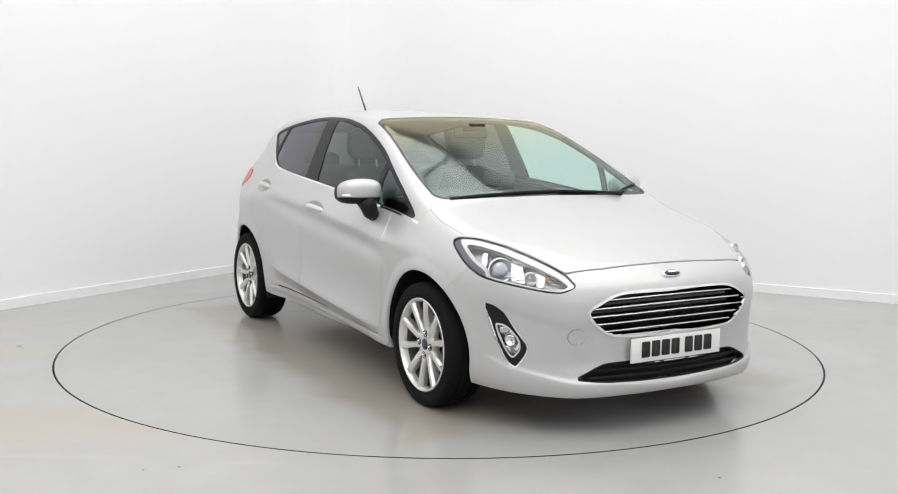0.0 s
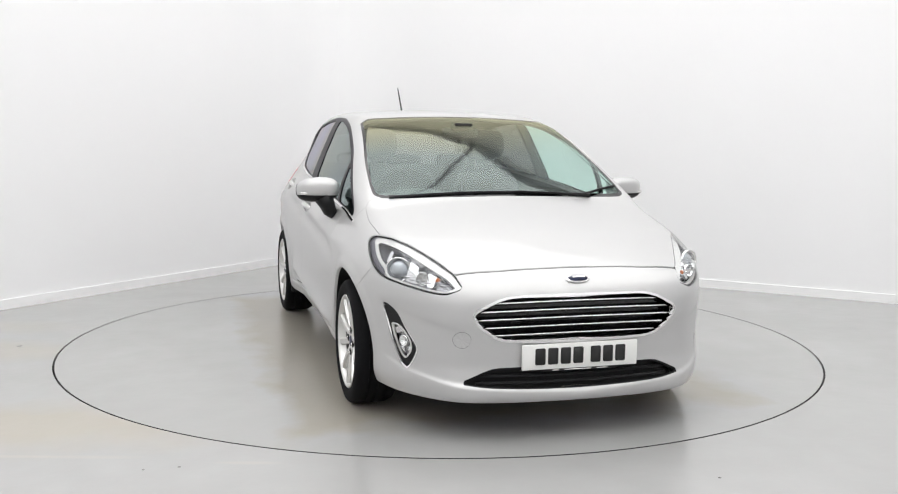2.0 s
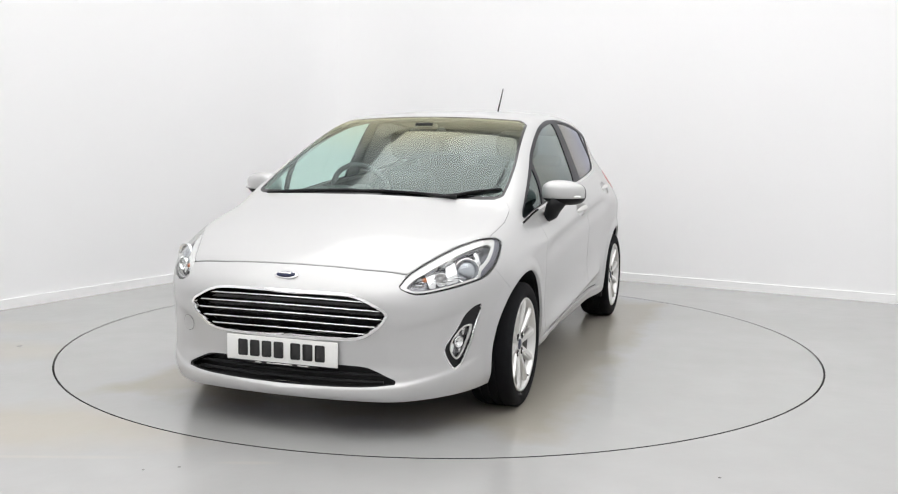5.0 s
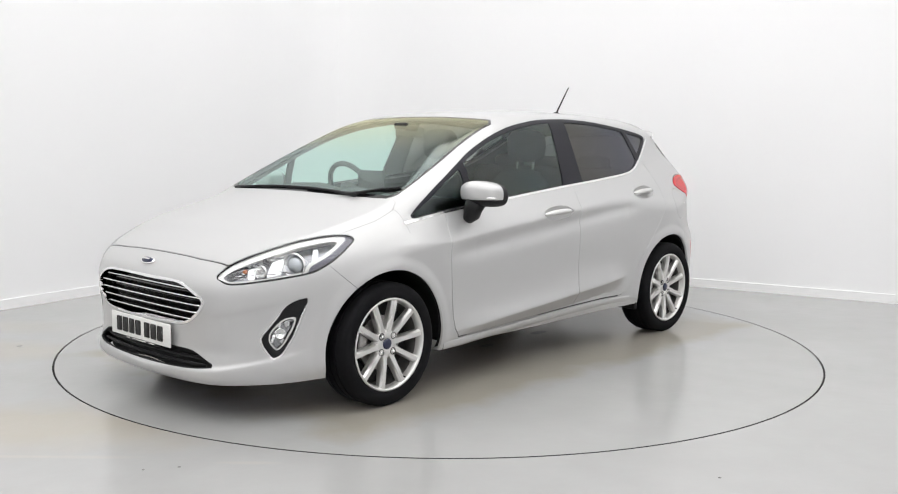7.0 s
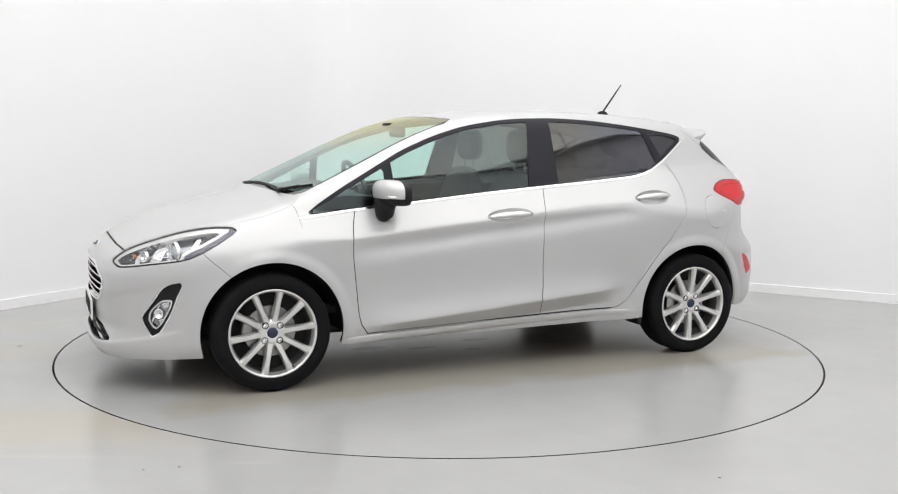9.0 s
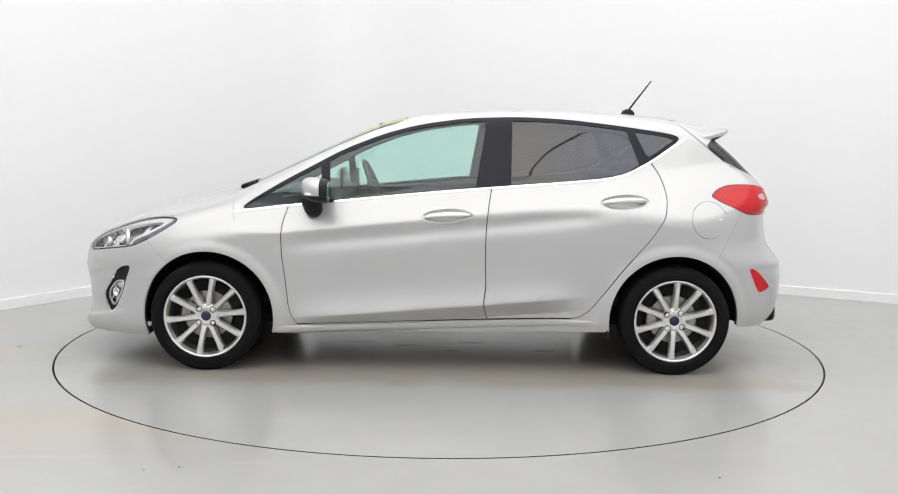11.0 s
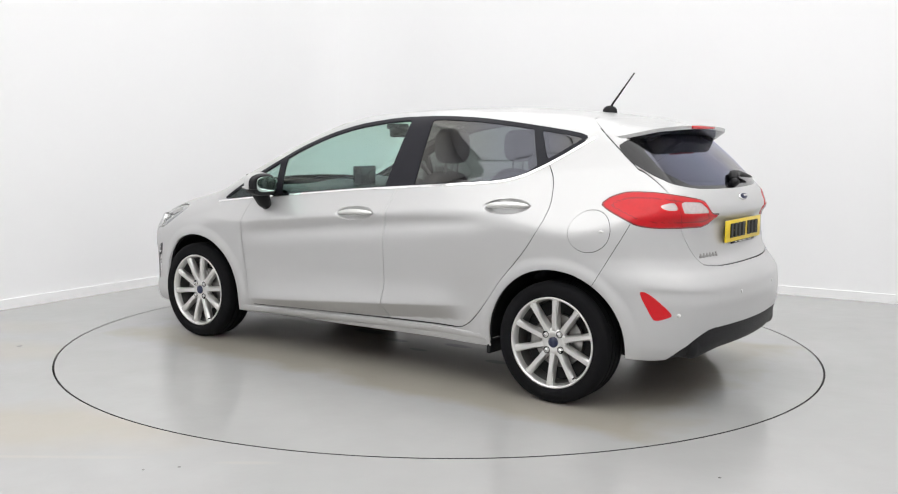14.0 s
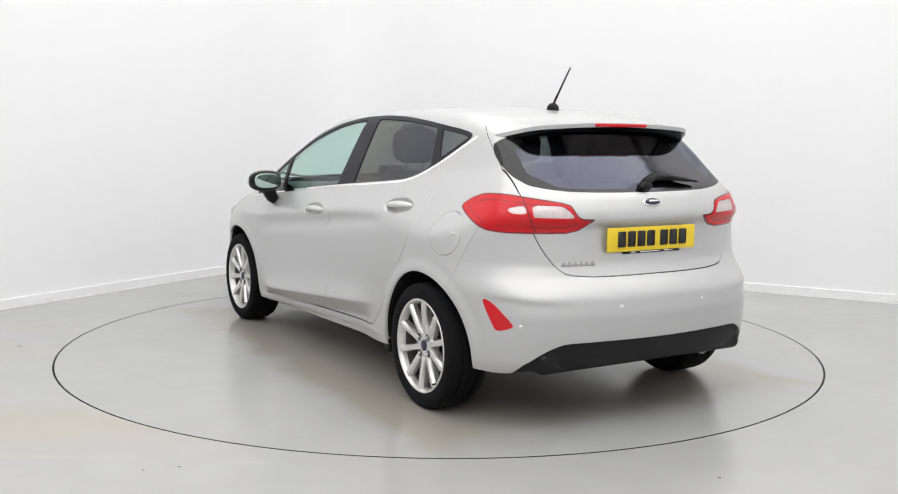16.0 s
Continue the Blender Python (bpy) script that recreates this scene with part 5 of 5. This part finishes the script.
        # bumper sensors
        for y, z in ((0.671, 0.462), (0.238, 0.536)):
            p, n = on_skin((-3, y, z), (1, 0, 0))
            p, n = Vector((p[0], p[1] * s, p[2])), Vector((n[0], n[1] * s, n[2]))
            b = lathe([(0.0, 0.0025), (0.008, 0.002), (0.0095, 0.0), (0.0095, -0.004)], 20)
            bmesh.ops.rotate(b, verts=b.verts, matrix=Matrix.Rotation(radians(90), 3, "X"))
            part("parking_sensor", b, ALLOY, car, m=frame_on(p, n))
    # windscreen and rear window, with dark borders
    glass, border = screen.part(outline(flat(screen.V, "top"), SCREEN) + 0.014 + 0.03 * np.clip((screen.V[:, 0] - 1.03) / 0.08, 0, 1))
    ob = sheet_part("windscreen", whole(glass.sunk(0.001)), GLASS, car, "clear green-tinted windscreen")
    ob.visible_shadow = False
    sheet_part("windscreen_border", whole(border.sunk(0.001)), GLOSS_BLACK, car, "black windscreen border", 0.006)
    glass, border = back_glass.part(outline(flat(back_glass.V, "rear"), REAR_GLASS) + 0.016 + 0.04 * np.clip((back_glass.V[:, 1] - 0.45) / 0.1, 0, 1))
    ob = sheet_part("rear_window", whole(glass.sunk(0.002)), REAR_TINT, car, "dark tinted rear window")
    ob.visible_shadow = False
    sheet_part("rear_window_border", whole(border.sunk(0.002)), GLOSS_BLACK, car, "black rear window border", 0.006)
    sheet_part("rear_valance", whole(valance.sunk(0.006)), BLACK, car, "black textured rear valance", 0.02)
    # grille: chrome frame, dark bed, five bars
    frame_s, bed = grille.part(-(outline(flat(grille.V, "front"), GRILLE) + 0.010))
    gr = sheet_part("grille", whole(frame_s.sunk(-0.004)), CHROME, car, "wide grille with chrome bars", 0.03)
    sheet_part("grille_bed", whole(bed.sunk(0.045)), GLOSS_BLACK, gr, "dark grille bed")
    for i in range(5):
        z0 = 0.583 - 0.0335 * i
        sides = [y for y in np.linspace(0, 0.47, 95) if outline(np.array([[y, z0]]), GRILLE)[0] < -0.009]
        reach = max(sides)
        pts = []
        for k in range(33):
            y = -reach + 2 * reach * k / 32
            z = z0 + 0.010 * (1 - (y / 0.45) ** 2) - 0.006
            p, n = on_skin((3, y, z), (-1, 0, 0))
            pts.append(Vector(p) - Vector((0.012, 0, 0)))
        bm = bmesh.new()
        rows = []
        for p in pts:
            rows.append([bm.verts.new(p + Vector(o)) for o in ((-0.022, 0, -0.008), (0.0, 0, -0.0075), (0.006, 0, -0.003), (0.005, 0, 0.001), (-0.022, 0, 0.003))])
        for p, q in zip(rows, rows[1:]):
            for j in range(5):
                bm.faces.new((p[j], q[j], q[(j + 1) % 5], p[(j + 1) % 5]))
        bmesh.ops.recalc_face_normals(bm, faces=bm.faces)
        bar = part("grille_bar", bm, GLOSS_BLACK, gr, "black bar with chrome edge", angle=30)
        part("chrome_edge", tube([p + Vector((0.004, 0, 0.001)) for p in pts], 0.0034, 6), CHROME, bar)
    frame_s, bed = intake.part(-(outline(flat(intake.V, "front"), INTAKE) + 0.006))
    it = sheet_part("lower_intake", whole(frame_s.sunk(0.003)), BLACK, car, "black lower air intake", 0.03)
    sheet_part("intake_bed", whole(bed.sunk(0.05)), BLACK, it)
    for z in (0.245, 0.275):
        reach = max(y for y in np.linspace(0, 0.5, 101) if outline(np.array([[y, z]]), INTAKE)[0] < -0.008)
        pts = [Vector(on_skin((3, -reach + 2 * reach * k / 24, z), (-1, 0, 0))[0]) - Vector((0.022, 0, 0)) for k in range(25)]
        part("intake_bar", tube(pts, 0.007, 6), BLACK, it)
    # plates, badges, writing that cannot be read
    build_plate(car, (3, 0, 0.358), (-1, 0, 0), PLATE_W, "white front number plate")
    build_plate(car, (-3, 0, 0.815), (1, 0, 0), PLATE_Y, "yellow rear number plate")
    build_badge(car, *on_skin((3, 0.0, 0.668), (-1, 0, 0)), 0.108)
    build_badge(car, *on_skin((-3, 0.0, 0.973), (1, 0, 0)), 0.108)
    p, n = on_skin((-3, 0.39, 0.716), (1, 0, 0))
    script = part("model_badge", box(0.165, 0.012, 0.004, (0, -0.004, 0.0), 0.002), STEEL, car, "small chrome model badge", m=frame_on(p, n))
    for i in range(6):
        part("badge_bar", box(0.014, 0.019 + 0.004 * (i % 2), 0.004, (-0.07 + 0.028 * i, 0, 0.001), 0.002), STEEL, script)
    bm = bmesh.new()
    rings = []
    for k in range(5):
        r = 0.034 * k / 4
        spots = [on_skin((3, -0.495 + r * math.cos(2 * math.pi * i / 40), 0.430 + r * math.sin(2 * math.pi * i / 40)), (-1, 0, 0)) for i in range(40 if k else 1)]
        rings.append([bm.verts.new(Vector(q) + Vector(w) * 0.003) for q, w in spots])
    for i in range(40):
        bm.faces.new((rings[0][0], rings[1][i], rings[1][(i + 1) % 40]))
    for p, q in zip(rings[1:], rings[2:]):
        for i in range(40):
            bm.faces.new((p[i], q[i], q[(i + 1) % 40], p[(i + 1) % 40]))
    bmesh.ops.recalc_face_normals(bm, faces=bm.faces)
    border = [v.co.copy() - Vector((0.001, 0, 0)) for v in rings[-1]]
    tow = part("tow_cover", bm, PAINT, car, "round tow eye cover")
    part("cover_gap", tube(border + border[:1], 0.0010, 6), GAP, tow)
    p, n = side_point(-1.478, 0.832, 1)
    part("flap_catch", ellipsoid(0.012, 0.006, 0.005), ALLOY, car, m=frame_on(p, n))
    # wheels
    first = build_wheel(car)
    first.matrix_basis = pose(WHEEL_X[0] + 0.008, 0.838, WHEEL_Z + 0.002, 0, -11, 0)
    spins = {(0, -1): 30, (1, 1): -3, (1, -1): 50}
    for (i, s), spin in spins.items():
        m = pose(WHEEL_X[i] + (0.0, 0.008)[i == 0], 0.838 * s, WHEEL_Z + 0.002) @ (Matrix.Rotation(math.pi, 4, "Z") if s < 0 else Matrix()) @ Matrix.Rotation(radians(spin), 4, "Y")
        copy_thing(first, m)
    build_cabin(car)
    build_spoiler(car)
    # aerial on the roof
    p, n = on_skin((-1.118, 0, 2), (0, 0, -1))
    bm = ellipsoid(0.042, 0.022, 0.036, 0.9, 24, 12)
    base = part("aerial", bm, BLACK, car, "short black roof aerial", m=Matrix.Translation(p))
    part("aerial_rod", tube([(-0.005, 0, 0.025), (-0.015, 0, 0.045), (-0.135, 0, 0.205)], [0.007, 0.006, 0.0035], 8), BLACK, base)
    # wipers
    build_wiper(car, (1.112, 0.42), (1.035, 0.56), ((1.11, 0.40), (0.99, 0.645)), 0.012)
    build_wiper(car, (1.113, 0.45), (1.100, 0.05), ((1.090, -0.60), (1.096, 0.30)), 0.010)
    p, n = on_skin((-3, 0.0, 1.035), (1, 0, 0))
    rw = part("rear_wiper", ellipsoid(0.034, 0.020, 0.022, 0.8, at=(0, 0, 0)), BLACK, car, "black rear wiper", m=frame_on(Vector(p) + Vector(n) * 0.012, n))
    line = [Vector(q[0]) + Vector(q[1]) * 0.02 for q in [on_skin((-3, y, z), (1, 0, 0)) for y, z in ((0.0, 1.045), (-0.07, 1.07), (-0.16, 1.068), (-0.26, 1.055), (-0.345, 1.046))]]
    part("rear_wiper_blade", tube(line, [0.024, 0.026, 0.022, 0.014, 0.006], 8, flat=0.7), BLACK, rw, m=rw.matrix_basis.inverted())
    # underside
    part("underbody", box(3.2, 1.10, 0.12, (0.0, 0, 0.27), 0.02), BLACK, car, "dark underbody")
    part("underbody_side", box(1.62, 1.52, 0.10, (0.0, 0, 0.275), 0.01), BLACK, car)
    part("front_undertray", box(0.42, 1.2, 0.05, (1.70, 0, 0.235), 0.02), BLACK, car)
    part("rear_undertray", box(0.34, 1.2, 0.10, (-1.70, 0, 0.30), 0.03), BLACK, car)
    part("exhaust_pipe", tube([(-1.5, -0.42, 0.255), (-1.80, -0.42, 0.25)], 0.024, 16), STEEL, car, "steel exhaust tail pipe")
    return car


build_room()
turntable = build_turntable()
car = build_car()

# heading of the turntable, degrees, every half second
HEADING = [(0.0, -60.12), (0.5, -61.1), (1.0, -63.78), (1.5, -67.88), (2.0, -73.9), (2.5, -79.66), (3.0, -85.86), (3.5, -91.68), (4.0, -97.85), (4.5, -103.61), (4.7, -105.95),
           (6.8, -131.07), (7.0, -133.38), (7.5, -139.2), (8.0, -145.36), (8.5, -151.06), (9.0, -157.07), (9.2, -159.4), (11.3, -183.62), (11.5, -185.8), (12.0, -191.71), (12.5, -197.46),
           (13.0, -203.64), (13.5, -209.33), (14.0, -215.45), (14.5, -221.09), (15.0, -227.28), (15.5, -233.03), (16.0, -239.15)]


def motions():
    walk(turntable, [(t, pose(0, 0, 0, 0, 0, a)) for t, a in HEADING])
    walk(car, [(t, pose(0, 0, 0, 0, 0, a) @ pose(0, 0.0187, 0)) for t, a in HEADING])


motions()
